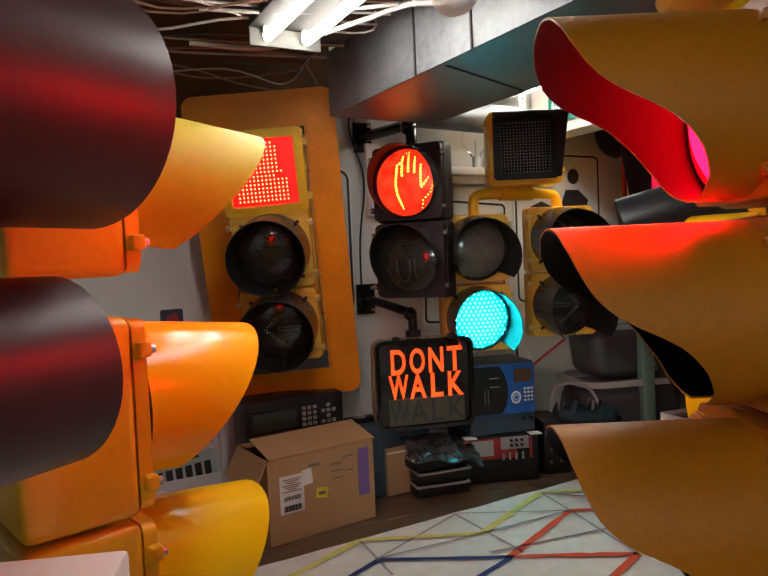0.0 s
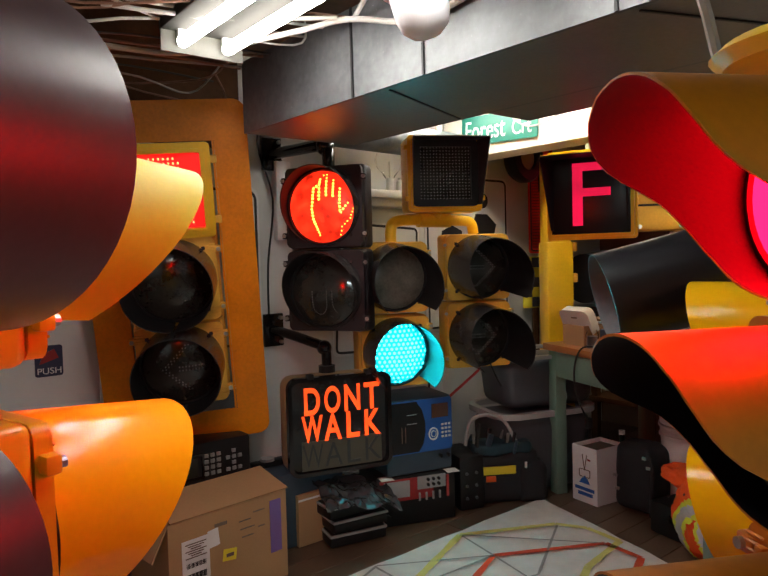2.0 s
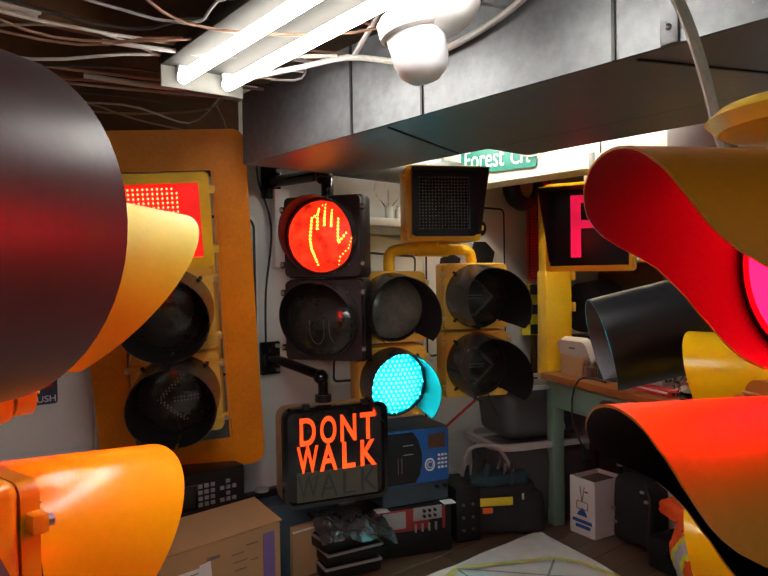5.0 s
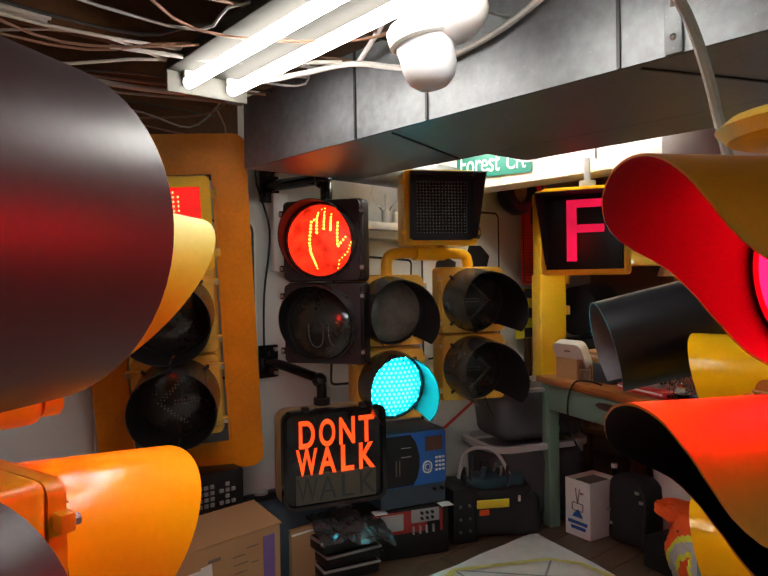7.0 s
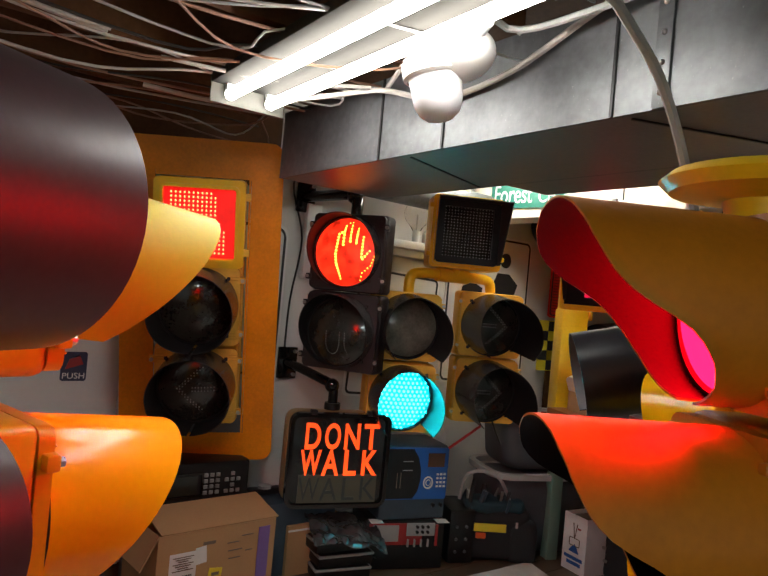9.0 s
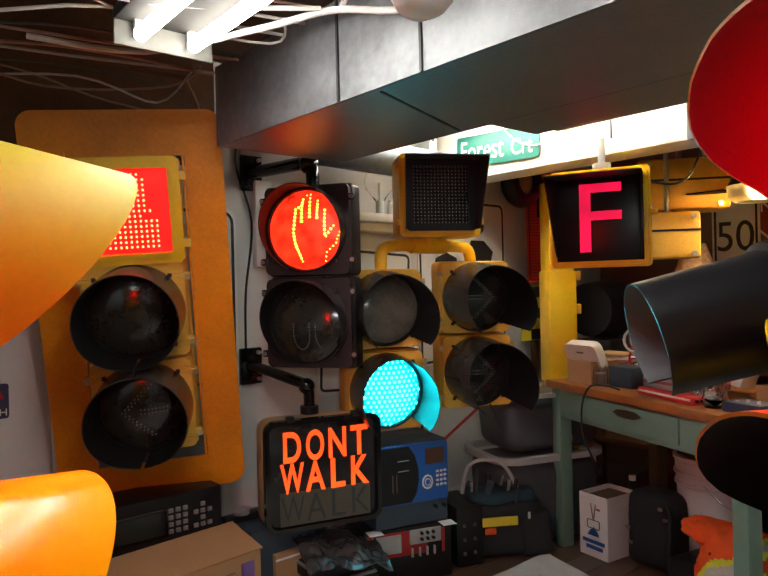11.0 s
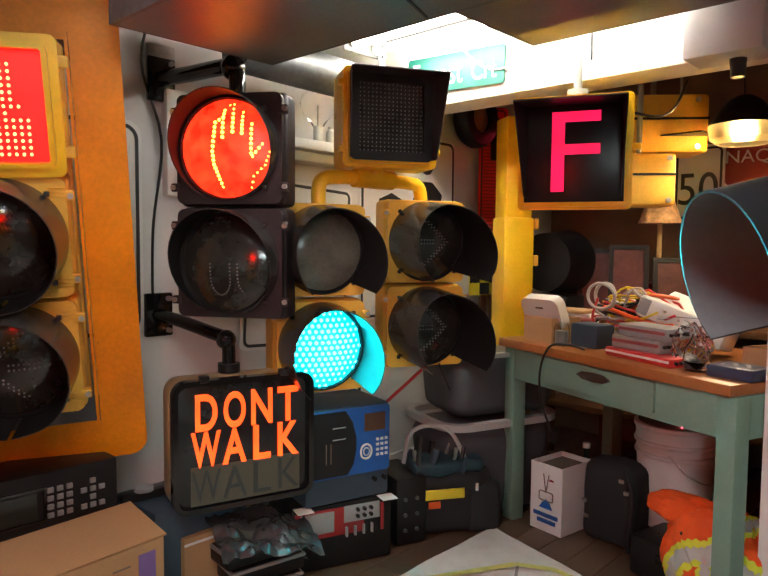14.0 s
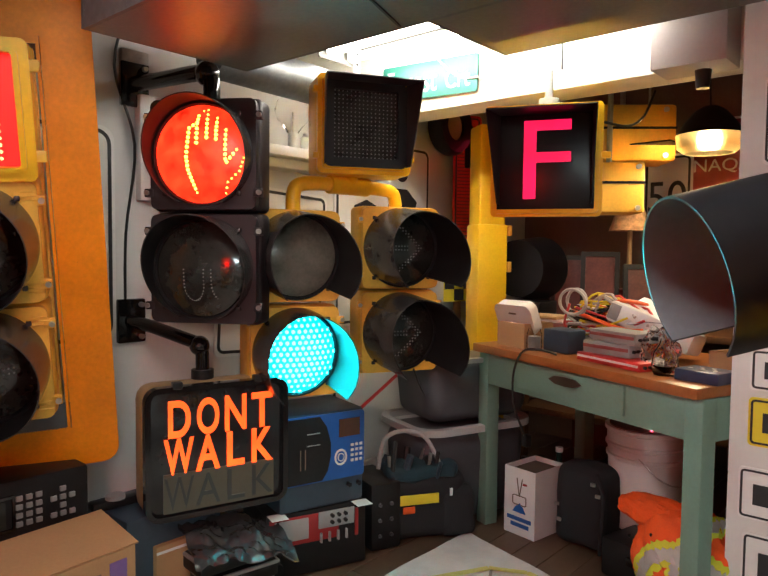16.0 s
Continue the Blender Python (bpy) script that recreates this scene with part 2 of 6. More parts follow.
LETTER_GLOW = glow("orange_lit_letters", (1.0, 0.055, 0.006), 0.62, (0.4, 0.08, 0.02), 0.35, 9.0)
F_GLOW = glow("pink_red_lit_letter", (1.0, 0.006, 0.075), 0.26, (0.3, 0.02, 0.04), 0.35, 10.0)
WALK_DIM = surf("unlit_grey_window", (0.085, 0.085, 0.06), 0.35, var=0.12, bump=0.02)
WALK_LETTER = surf("unlit_grey_letters", (0.035, 0.045, 0.045), 0.4, var=0.1, bump=0)
GREEN_PIN = glow("green_pilot_light", (0.1, 1.0, 0.5), 6.0)
RED_PIN = glow("red_pilot_light", (1.0, 0.05, 0.1), 6.0)


# ---- mesh helpers ----
def B():
    return bmesh.new()


def box(bm, c, s, bev=0.0, m=None, seg=2):
    mm = Matrix.Translation(c) @ Matrix.Diagonal((*s, 1))
    if m is not None:
        mm = m @ mm
    r = bmesh.ops.create_cube(bm, size=1.0, matrix=mm)
    if bev:
        es = list({e for v in r["verts"] for e in v.link_edges})
        bmesh.ops.bevel(bm, geom=es, offset=bev, segments=seg, profile=0.5, affect="EDGES")
    return bm


def cyl(bm, p0, p1, r0, r1=None, seg=24, caps=True):
    p0, p1 = Vector(p0), Vector(p1)
    d = p1 - p0
    m = Matrix.Translation((p0 + p1) / 2) @ d.to_track_quat("Z", "Y").to_matrix().to_4x4()
    bmesh.ops.create_cone(bm, cap_ends=caps, segments=seg, radius1=r0, radius2=r0 if r1 is None else r1, depth=d.length, matrix=m)
    return bm


def ball(bm, c, r, m=None, u=12, v=8, s=(1, 1, 1)):
    mm = Matrix.Translation(c) @ Matrix.Diagonal((s[0], s[1], s[2], 1))
    bmesh.ops.create_uvsphere(bm, u_segments=u, v_segments=v, radius=r, matrix=mm if m is None else m @ mm)
    return bm


def smooth_path(pts, n=6):
    pts = [Vector(p) for p in pts]
    if len(pts) < 3:
        return pts
    out = []
    for i in range(len(pts) - 1):
        a, b, c, d = pts[max(i - 1, 0)], pts[i], pts[i + 1], pts[min(i + 2, len(pts) - 1)]
        for j in range(n):
            t = j / n
            out.append(0.5 * (2 * b + (c - a) * t + (2 * a - 5 * b + 4 * c - d) * t * t + (3 * b - a - 3 * c + d) * t ** 3))
    return out + [pts[-1]]


def pipe(bm, pts, r, seg=8, smooth=6):
    pts = smooth_path(pts, smooth) if smooth else [Vector(p) for p in pts]
    rings, up = [], Vector((0, 0, 1))
    for i, p in enumerate(pts):
        d = (pts[min(i + 1, len(pts) - 1)] - pts[max(i - 1, 0)]).normalized()
        if abs(d.dot(up)) > 0.97:
            up = Vector((1, 0, 0))
        x = d.cross(up).normalized()
        up = x.cross(d).normalized()
        rings.append([bm.verts.new(p + r * (math.cos(a) * x + math.sin(a) * up)) for a in (2 * math.pi * k / seg for k in range(seg))])
    for a, b in zip(rings, rings[1:]):
        for k in range(seg):
            bm.faces.new((a[k], a[(k + 1) % seg], b[(k + 1) % seg], b[k]))
    bm.faces.new(rings[0][::-1])
    bm.faces.new(rings[-1])
    return bm


def lathe(bm, prof, seg=32, m=None):
    """Turns a profile of (radius, height) round the z axis of m."""
    m = m or Matrix()
    rings = []
    for r, h in prof:
        if r < 1e-5:
            rings.append([bm.verts.new(m @ Vector((0, 0, h)))])
        else:
            rings.append([bm.verts.new(m @ Vector((r * math.cos(2 * math.pi * k / seg), r * math.sin(2 * math.pi * k / seg), h))) for k in range(seg)])
    for a, b in zip(rings, rings[1:]):
        for k in range(seg):
            k2 = (k + 1) % seg
            if len(a) == 1 and len(b) > 1:
                bm.faces.new((a[0], b[k2], b[k]))
            elif len(b) == 1 and len(a) > 1:
                bm.faces.new((a[k], a[k2], b[0]))
            elif len(a) > 1:
                bm.faces.new((a[k], a[k2], b[k2], b[k]))
    return bm


def slab(bm, pts, y0, y1, m=None):
    """A flat plate from an outline in x and z, between y0 (front) and y1."""
    m = m or Matrix()
    a = [bm.verts.new(m @ Vector((x, y0, z))) for x, z in pts]
    b = [bm.verts.new(m @ Vector((x, y1, z))) for x, z in pts]
    bm.faces.new(a)
    bm.faces.new(b[::-1])
    for i in range(len(pts)):
        j = (i + 1) % len(pts)
        bm.faces.new((a[j], a[i], b[i], b[j]))
    return bm


def round_rect(w, h, r, cx=0.0, cz=0.0, n=6):
    out = []
    for sx, sz, a0 in ((1, 1, 0), (-1, 1, 90), (-1, -1, 180), (1, -1, 270)):
        for i in range(n + 1):
            a = radians(a0 + 90 * i / n)
            out.append((cx + sx * (w / 2 - r) + r * math.cos(a), cz + sz * (h / 2 - r) + r * math.sin(a)))
    return out


def frame_ring(bm, w, h, r, t, y0, y1, cx=0.0, cz=0.0, m=None):
    """A rounded rectangular ring, t wide."""
    m = m or Matrix()
    o, i = round_rect(w, h, r, cx, cz), round_rect(w - 2 * t, h - 2 * t, max(r - t, 0.002), cx, cz)
    L = [[bm.verts.new(m @ Vector((x, y, z))) for x, z in q] for q, y in ((o, y0), (i, y0), (i, y1), (o, y1))]
    n = len(o)
    for a, b in ((0, 1), (1, 2), (2, 3), (3, 0)):
        for k in range(n):
            k2 = (k + 1) % n
            bm.faces.new((L[a][k], L[b][k], L[b][k2], L[a][k2]))
    return bm


def visor_shell(bm, r, length, z=0.0, gap=40.0, thick=0.003, flare=0.0, y=0.0, n=56, rows=8, droop=0.0, swing=0.0, twist=0.0):
    """A sheet hood of radius r round the -y axis; length(a) gives its reach at a degrees from the top, gap is the opening at the bottom, droop its fall and swing its sideways lean per length."""
    half = 180 - gap / 2
    P = []
    for i in range(n + 1):
        a = -half + 2 * half * i / n
        L, s, c = length(abs(a - twist)), math.sin(radians(a)), math.cos(radians(a))
        col = []
        for rad_off in (0.0, -thick):
            col.append([bm.verts.new(((r + rad_off + flare * j / rows) * s + swing * L * j / rows, y - L * j / rows, z + (r + rad_off + flare * j / rows) * c - droop * L * j / rows)) for j in range(rows + 1)])
        P.append(col)
    for i in range(n):
        for j in range(rows):
            bm.faces.new((P[i][0][j], P[i][0][j + 1], P[i + 1][0][j + 1], P[i + 1][0][j]))
            bm.faces.new((P[i][1][j], P[i + 1][1][j], P[i + 1][1][j + 1], P[i][1][j + 1])).material_index = 1
        bm.faces.new((P[i][0][rows], P[i][1][rows], P[i + 1][1][rows], P[i + 1][0][rows]))
        bm.faces.new((P[i][0][0], P[i + 1][0][0], P[i + 1][1][0], P[i][1][0]))
    for q in (P[0], P[n]):
        for j in range(rows):
            bm.faces.new((q[0][j], q[1][j], q[1][j + 1], q[0][j + 1]))
    return bm


def part(name, bm, material, parent=None, label="", m=None, smooth=True, inner=None):
    me = bpy.data.meshes.new(name)
    bmesh.ops.recalc_face_normals(bm, faces=bm.faces)
    bm.to_mesh(me)
    bm.free()
    me.materials.append(material)
    if inner:
        me.materials.append(inner)
    if smooth:
        me.polygons.foreach_set("use_smooth", [True] * len(me.polygons))
        me.set_sharp_from_angle(angle=radians(35))
    ob = new(name, me)
    if parent is not None:
        ob.parent = parent
    if m is not None:
        ob.matrix_basis = m
    if label:
        ob["label"] = label
    if name.startswith("led_"):
        ob["kind"] = "stuff"
    return ob


def thing(name, m, label, category, group=""):
    return tagged(new(name), label, category, group) if m is None else placed(tagged(new(name), label, category, group), m)


def placed(ob, m):
    ob.matrix_basis = m
    return ob


def letters(name, s, w, h, parent, material, m, depth=0.002, label="", bold=0.0):
    """Flat letters fitted to w by h, standing in the x-z plane of m and facing -y."""
    cu = bpy.data.curves.new(name, "FONT")
    cu.body, cu.extrude, cu.align_x, cu.align_y = s, 0.5, "CENTER", "CENTER"
    cu.offset = bold
    tmp = bpy.data.objects.new(name, cu)
    me = bpy.data.meshes.new_from_object(tmp)
    bpy.data.objects.remove(tmp)
    co = np.empty(len(me.vertices) * 3)
    me.vertices.foreach_get("co", co)
    co = co.reshape(-1, 3)
    lo, hi = co.min(0), co.max(0)
    co = (co - (lo + hi) / 2) / np.maximum(hi - lo, 1e-6) * np.array((w, h, depth))
    me.vertices.foreach_set("co", np.stack((co[:, 0], -co[:, 2], co[:, 1]), 1).ravel())
    me.materials.clear()
    me.materials.append(material)
    ob = new(name, me)
    ob.parent = parent
    ob.matrix_basis = m
    if label:
        ob["label"] = label
    return ob


ROOM = pose(0, 0, 0, 0, 0, 34)


def structure(name, bm, material, label="", m=ROOM):
    return tagged(part(name, bm, material, None, "", m), label, "", "", "structure")


# ---- large structure, in the room's own axes (u along the back wall, v towards it) ----
WALL_V, RIGHT_U, BEAM_U = 3.27, 3.15, 3.30
bm = B()
box(bm, (1.0, 1.0, -0.06), (9.0, 8.0, 0.1))
floor = structure("floor", bm, FLOOR, "brown laminate floor")
bm = B()
box(bm, (3.57, WALL_V + 0.14, 1.1), (3.86, 0.28, 2.2))
box(bm, (-0.93, WALL_V + 0.205, 1.1), (5.14, 0.15, 2.2))
structure("wall_back", bm, WALL, "white painted basement wall")
bm = B()
box(bm, (RIGHT_U + 0.08, -0.665, 1.1), (0.16, 4.55, 2.2))
structure("wall_right", bm, WALL, "white painted wall end with plates on it")
bm = B()
box(bm, (-2.5, 0.2, 1.1), (0.15, 6.1, 2.2))
structure("wall_left", bm, WALL, "white painted wall")
bm = B()
box(bm, (0.3, -2.9, 1.1), (5.6, 0.15, 2.2))
structure("wall_rear", bm, WALL, "white painted wall")
bm = B()
box(bm, (4.95, 1.0, 1.1), (0.15, 4.6, 2.2))
structure("wall_far", bm, surf("brown_panel_wall", (0.16, 0.10, 0.07), 0.6, var=0.2, scale=3, bump=0.1), "brown panelled wall of the side room")
bm = B()
box(bm, (4.05, -1.3, 1.1), (1.7, 0.15, 2.2))
structure("wall_side", bm, WALL, "white painted wall of the side room")
bm = B()
box(bm, (1.0, 0.3, 2.19), (8.2, 6.6, 0.1))
structure("ceiling", bm, WOOD_DARK, "bare wooden subfloor above open joists")
for v in (-2.3, -1.8, -1.3, -0.8, -0.3, 0.2, 0.65, 1.1, 1.55, 2.0, 2.45, 2.9):
    bm = B()
    box(bm, (-0.33, v, 2.03), (4.18, 0.045, 0.21), 0.004)
    structure("joist", bm, WOOD_DARK, "rough brown ceiling joist")
bm = B()
box(bm, (BEAM_U + 0.09, 2.375, 1.945), (0.18, 1.77, 0.41), 0.015)
structure("beam", bm, BEAM_PAINT, "cream painted beam with chipped plaster")
bm = B()
box(bm, (-0.225, WALL_V - 0.04, 1.925), (4.45, 0.08, 0.44), 0.004)
structure("rim_board", bm, WOOD_DARK, "dark wooden rim board along the wall top")
bm = B()
box(bm, (2.75, WALL_V - 0.012, 0.07), (2.1, 0.02, 0.14), 0.006)
structure("baseboard", bm, TRIM, "white painted baseboard")
bm = B()
box(bm, (-0.95, WALL_V + 0.118, 0.07), (4.9, 0.02, 0.14), 0.006)
structure("baseboard", bm, TRIM, "white painted baseboard")

# sheet-metal ducts
duct = thing("air_duct", ROOM, "galvanised sheet-metal air duct under the joists", "duct")
part("front_panel", box(B(), (1.772, 0.1075, 1.795), (0.012, 5.215, 0.25)), GALV, duct, "spangled galvanised side")
part("bottom_panel", box(B(), (2.01, 0.1075, 1.675), (0.466, 5.215, 0.01)), DUCT_UNDER, duct)
part("back_panel", box(B(), (2.248, 0.1075, 1.795), (0.012, 5.215, 0.25)), GALV, duct)
part("end_panel", box(B(), (2.01, 2.72, 1.795), (0.49, 0.012, 0.25)), GALV, duct)
for v in (2.09, 1.8, 1.27, 0.3, -0.5):
    part("seam", box(B(), (1.764, v, 1.795), (0.006, 0.007, 0.25)), BLACK, duct)
strap = part("joint_strap", box(B(), (1.763, 1.16, 1.795), (0.007, 0.034, 0.25), 0.002), GALV, duct, "galvanised joint strap")
for z in (1.70, 1.76, 1.82, 1.88):
    part("rivet", ball(B(), (1.759, 1.16, z), 0.006, u=8, v=6), STEEL, strap)
for v, a in ((2.09, 20), (1.20, -22)):
    part("seam", box(B(), (0, 0, 0), (0.47, 0.006, 0.004), 0, pose(2.01, v - 0.05, 1.668, 0, 0, a)), BLACK, duct)
side = thing("branch_duct", ROOM, "dull flat branch duct beside the main one", "duct")
part("bottom_panel", box(B(), (2.385, -0.25, 1.69), (0.24, 4.6, 0.02)), DUCT_UNDER, side)
part("side_panel", box(B(), (2.50, -0.25, 1.80), (0.012, 4.6, 0.22)), GALV, side)
pan = thing("sheet_pan", ROOM, "bent sheet-metal pan below the joists", "duct")
part("panel", box(B(), (2.74, 1.78, 1.80), (0.46, 1.0, 0.008)), DUCT_UNDER, pan)
part("lip", box(B(), (2.74, 2.28, 1.815), (0.46, 0.008, 0.04)), GALV, pan)
rd = thing("round_duct", ROOM, "silver round duct along the wall", "duct")
part("tube", cyl(B(), (2.35, 3.05, 1.80), (3.28, 3.12, 1.80), 0.075, seg=28), GALV, rd)


strap_ = thing("perforated_strap", ROOM @ pose(2.99, 2.98, 1.84), "white perforated steel strap hanging by the round duct", "strap")
part("strip", box(B(), (0, 0, 0.15), (0.04, 0.003, 0.30), 0.001), TRIM, strap_)
for i in range(6):
    part("hole", cyl(B(), (0, -0.0035, 0.05 + 0.04 * i), (0, -0.002, 0.05 + 0.04 * i), 0.007, seg=10), BLACK, strap_)


# ---- lamps that the place has, and an added rear one ----
def fluorescent(m, length, tube_mat, label, w=0.24, gap=0.065):
    f = thing("fluorescent_light", m, label, "ceiling light")
    part("tray", box(box(B(), (0, length / 2, 0.075), (w, length, 0.03), 0.004), (0, length / 2, 0.10), (w / 2, length, 0.04), 0.004), TRAY, f, "enamelled tray, coloured dark against the tube glare")
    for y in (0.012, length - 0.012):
        part("end_plate", box(B(), (0, y, 0.045), (w, 0.006, 0.085), 0.002), LAMP_GREY, f, "enamel end plate, coloured darker against the tube glare")
    for x in (-gap, gap):
        part("tube", cyl(B(), (x, 0.03, 0.03), (x, length - 0.03, 0.03), 0.0165, seg=16), tube_mat, f, "glowing fluorescent tube")
        for y in (0.03, length - 0.03):
            part("tube_holder", box(B(), (x, y, 0.045), (0.03, 0.018, 0.05), 0.003), WHITE, f)
    return f


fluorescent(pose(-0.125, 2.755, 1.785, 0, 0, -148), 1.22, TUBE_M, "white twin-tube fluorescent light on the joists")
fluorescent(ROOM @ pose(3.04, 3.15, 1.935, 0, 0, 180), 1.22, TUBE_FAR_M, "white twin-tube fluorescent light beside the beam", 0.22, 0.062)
# Unseen rear fixture, added to brighten the fronts that face the camera.
fluorescent(ROOM @ pose(-0.65, -0.5, 1.785, 0, 0, 180), 1.22, REAR_FILL_M, "unseen cool white twin-tube fill light added at the rear of the room")

pendant = thing("pendant_lamp", pose(2.12, 3.70, 1.56), "bare warm bulb in a dark shade with a clear rim", "lamp")
part("shade", lathe(B(), [(0.03, 0.16), (0.06, 0.14), (0.10, 0.09), (0.125, 0.05), (0.12, 0.05), (0.095, 0.085), (0.055, 0.13), (0.0, 0.14)], 32), BLACK, pendant)
part("rim", lathe(B(), [(0.125, 0.05), (0.118, 0.0), (0.09, -0.02), (0.087, -0.018), (0.113, 0.002), (0.12, 0.05)], 32), clear("amber_glass_rim", (1.0, 0.72, 0.30), 0.35), pendant)
part("bulb", ball(B(), (0, 0, 0.035), 0.042, u=16, v=12), BULB_M, pendant, "glowing warm bulb")
part("cord", pipe(B(), [(0, 0, 0.15), (0.0, 0.01, 0.3), (-0.02, 0.0, 0.55)], 0.004), CABLE_K, pendant)


# ---- signals ----
def stop_symbol_points():
    runs = [[(430, 742), (415, 690), (398, 640), (392, 580), (398, 510), (402, 445), (438, 420), (442, 388), (462, 366), (481, 362), (485, 490)], [(438, 425), (440, 515)], [(525, 400), (526, 497)], [(566, 455), (567, 590), (572, 602), (612, 545)], [(640, 580), (620, 640), (570, 692), (556, 742)]]
    out = []
    for run in runs:
        for (a, b), (c, d) in zip(run, run[1:]):
            n = max(1, round(math.hypot(c - a, d - b) / 21))
            out += [(a + (c - a) * i / n, b + (d - b) * i / n) for i in range(n)]
        out.append(run[-1])
    return [((x - 515) * 0.00068 + 0.050, (560 - y) * 0.00064) for x, y in out]


def dots(pts, y, r, y_of=None):
    bm = B()
    for x, z in pts:
        ball(bm, (x, y if y_of is None else y_of(x, z), z), r, u=6, v=4)
    return bm


def arrow_points(d):
    out = []
    for i in range(9):
        for o in (0, 0.012):
            out += [(d * (0.07 - o - 0.011 * i), 0.0 + 0.011 * i), (d * (0.07 - o - 0.011 * i), -0.011 * i)]
    out += [(-d * (0.075 - 0.012 * i), z) for i in range(8) for z in (-0.007, 0.007)]
    return out


def hex_points(r, step):
    out = []
    n = int(r / step) + 2
    for j in range(-n, n + 1):
        for i in range(-n, n + 1):
            x, z = (i + 0.5 * (j % 2)) * step, j * step * 0.866
            if math.hypot(x, z) < r:
                out.append((x, z))
    return out


def tunnel(L, tail=0.5):
    return lambda a: L * (1 if a < 105 else 1 - (1 - tail) * ((a - 105) / 60) ** 1.5 if a < 165 else tail)


def tail_hood(L):
    """A short hood whose lower tails reach further than its crown."""
    return lambda a: L * (0.80 + 0.38 * min(1.0, a / 120))


def cutaway(L, low=1.0):
    """A hood that is long over the top and the shoulders and drops in an S-curve to a short lip."""
    def f(a):
        return L * float(np.interp(a, (0, 30, 50, 65, 75, 82, 88, 95, 105, 117, 135, 180), (1, 0.99, 0.96, 0.91, 0.84, 0.76, 0.65, 0.53, 0.43, 0.35, 0.28 * low, 0.22 * low)))
    return f


def slant(L, low=0.25):
    """A rim cut off in one slanting plane, shorter below."""
    return lambda a: L * (low + (1 - low) * (0.5 + 0.5 * math.cos(radians(a))) ** 0.85)


def section(p, z, S, R, paint, hood_paint, hood, gap, lens, hood_r=None, ribs=True, depth=0.17, lining=None, droop=0.0, swing=0.0, twist=0.0):
    """One signal section: back box, door, hinges and latches, lens and hood; the face looks to -y."""
    part("housing", box(B(), (0, 0.012 + depth / 2, z), (S, depth, S * 0.985), 0.018, seg=3), paint, p)
    bm = B()
    slab(bm, round_rect(S * 0.97, S * 0.95, 0.022, 0, z), -0.012, 0.012)
    door = part("door", bm, paint, p)
    part("gasket", lathe(B(), [(R + 0.009, 0), (R + 0.009, 0.012), (R + 0.002, 0.014), (R - 0.004, 0.0)], 40, Matrix.Translation((0, -0.01, z)) @ Matrix.Rotation(radians(90), 4, "X")), BLACK, door)
    if ribs:
        for sx in (-1, 1):
            for dz in (-0.36, 0.36):
                bm = B()
                for k in (-1, 0, 1):
                    box(bm, (sx * S * 0.425, -0.014, z + dz * S + k * 0.011), (S * 0.12, 0.005, 0.004), 0.0015, seg=1)
                part("rib", bm, paint, door)
    for sx in (-1, 1):
        for dz in (-0.33, 0.33):
            bm = B()
            box(bm, (sx * S * 0.50, -0.004, z + dz * S), (0.03, 0.022, 0.026), 0.004)
            part("hinge_lug", bm, paint, door)
            part("screw", cyl(B(), (sx * S * 0.515, -0.022, z + dz * S), (sx * S * 0.515, -0.01, z + dz * S), 0.008, seg=10), STEEL, door)
    m = Matrix.Translation((0, -0.008, z)) @ Matrix.Rotation(radians(90), 4, "X")
    dome = [(R, 0), (R * 0.97, 0.012), (R * 0.82, 0.024), (R * 0.55, 0.036), (R * 0.25, 0.042), (0, 0.043)]

    def skin(x, zz):
        q = min(1.0, math.hypot(x, zz) / R)
        return -0.012 - 0.043 * (1 - q ** 2.2)

    face = {"green": GREEN_FIELD, "stop": STOP_FIELD, "red": RED_LENS, "red_strong": RED_LENS_HOT, "dark": LENS_DARK, "clear": LENS_CLEAR}.get(lens, LENS_DARK)
    le = part("lens", lathe(B(), dome, 40, m), face, p)
    rows = None
    if lens == "green":
        rows, mat, r = hex_points(R * 0.93, 0.0215), GREEN_DOT, 0.0074
    elif lens == "stop":
        rows, mat, r = stop_symbol_points(), STOP_DOT, 0.0056
    elif lens in ("arrow_left", "arrow_right"):
        rows, mat, r = arrow_points(-1 if lens == "arrow_left" else 1), BEAD, 0.0034
    elif lens == "digits":
        rows, mat, r = [(sx + w * 0.032 * math.cos(a), -0.045 + 0.05 * math.sin(a)) for sx in (-0.012, 0.075) for w in (1,) for a in np.linspace(-math.pi, 0, 16)] + [(sx + s * 0.032, -0.045 + 0.011 * i) for sx in (-0.012, 0.075) for s in (-1, 1) for i in range(1, 5)], BEAD, 0.0026
    if rows:
        bm = B()
        for x, zz in rows:
            ball(bm, (x, skin(x, zz), z + zz), r, u=6, v=4)
        part("led_matrix", bm, mat, le)
    if hood:
        hr = hood_r or R + 0.012
        ho = part("visor", visor_shell(B(), hr, hood, z, gap, y=-0.012, droop=droop, swing=swing, twist=twist), hood_paint, p, inner=lining or INNER)
        for a in (45, 135, 225, 315):
            x, zz = (hr + 0.006) * math.sin(radians(a)), (hr + 0.006) * math.cos(radians(a))
            part("tab", box(B(), (x, -0.02, z + zz), (0.014, 0.012, 0.014), 0.003), hood_paint, ho)


GROUP = "collected traffic signals"

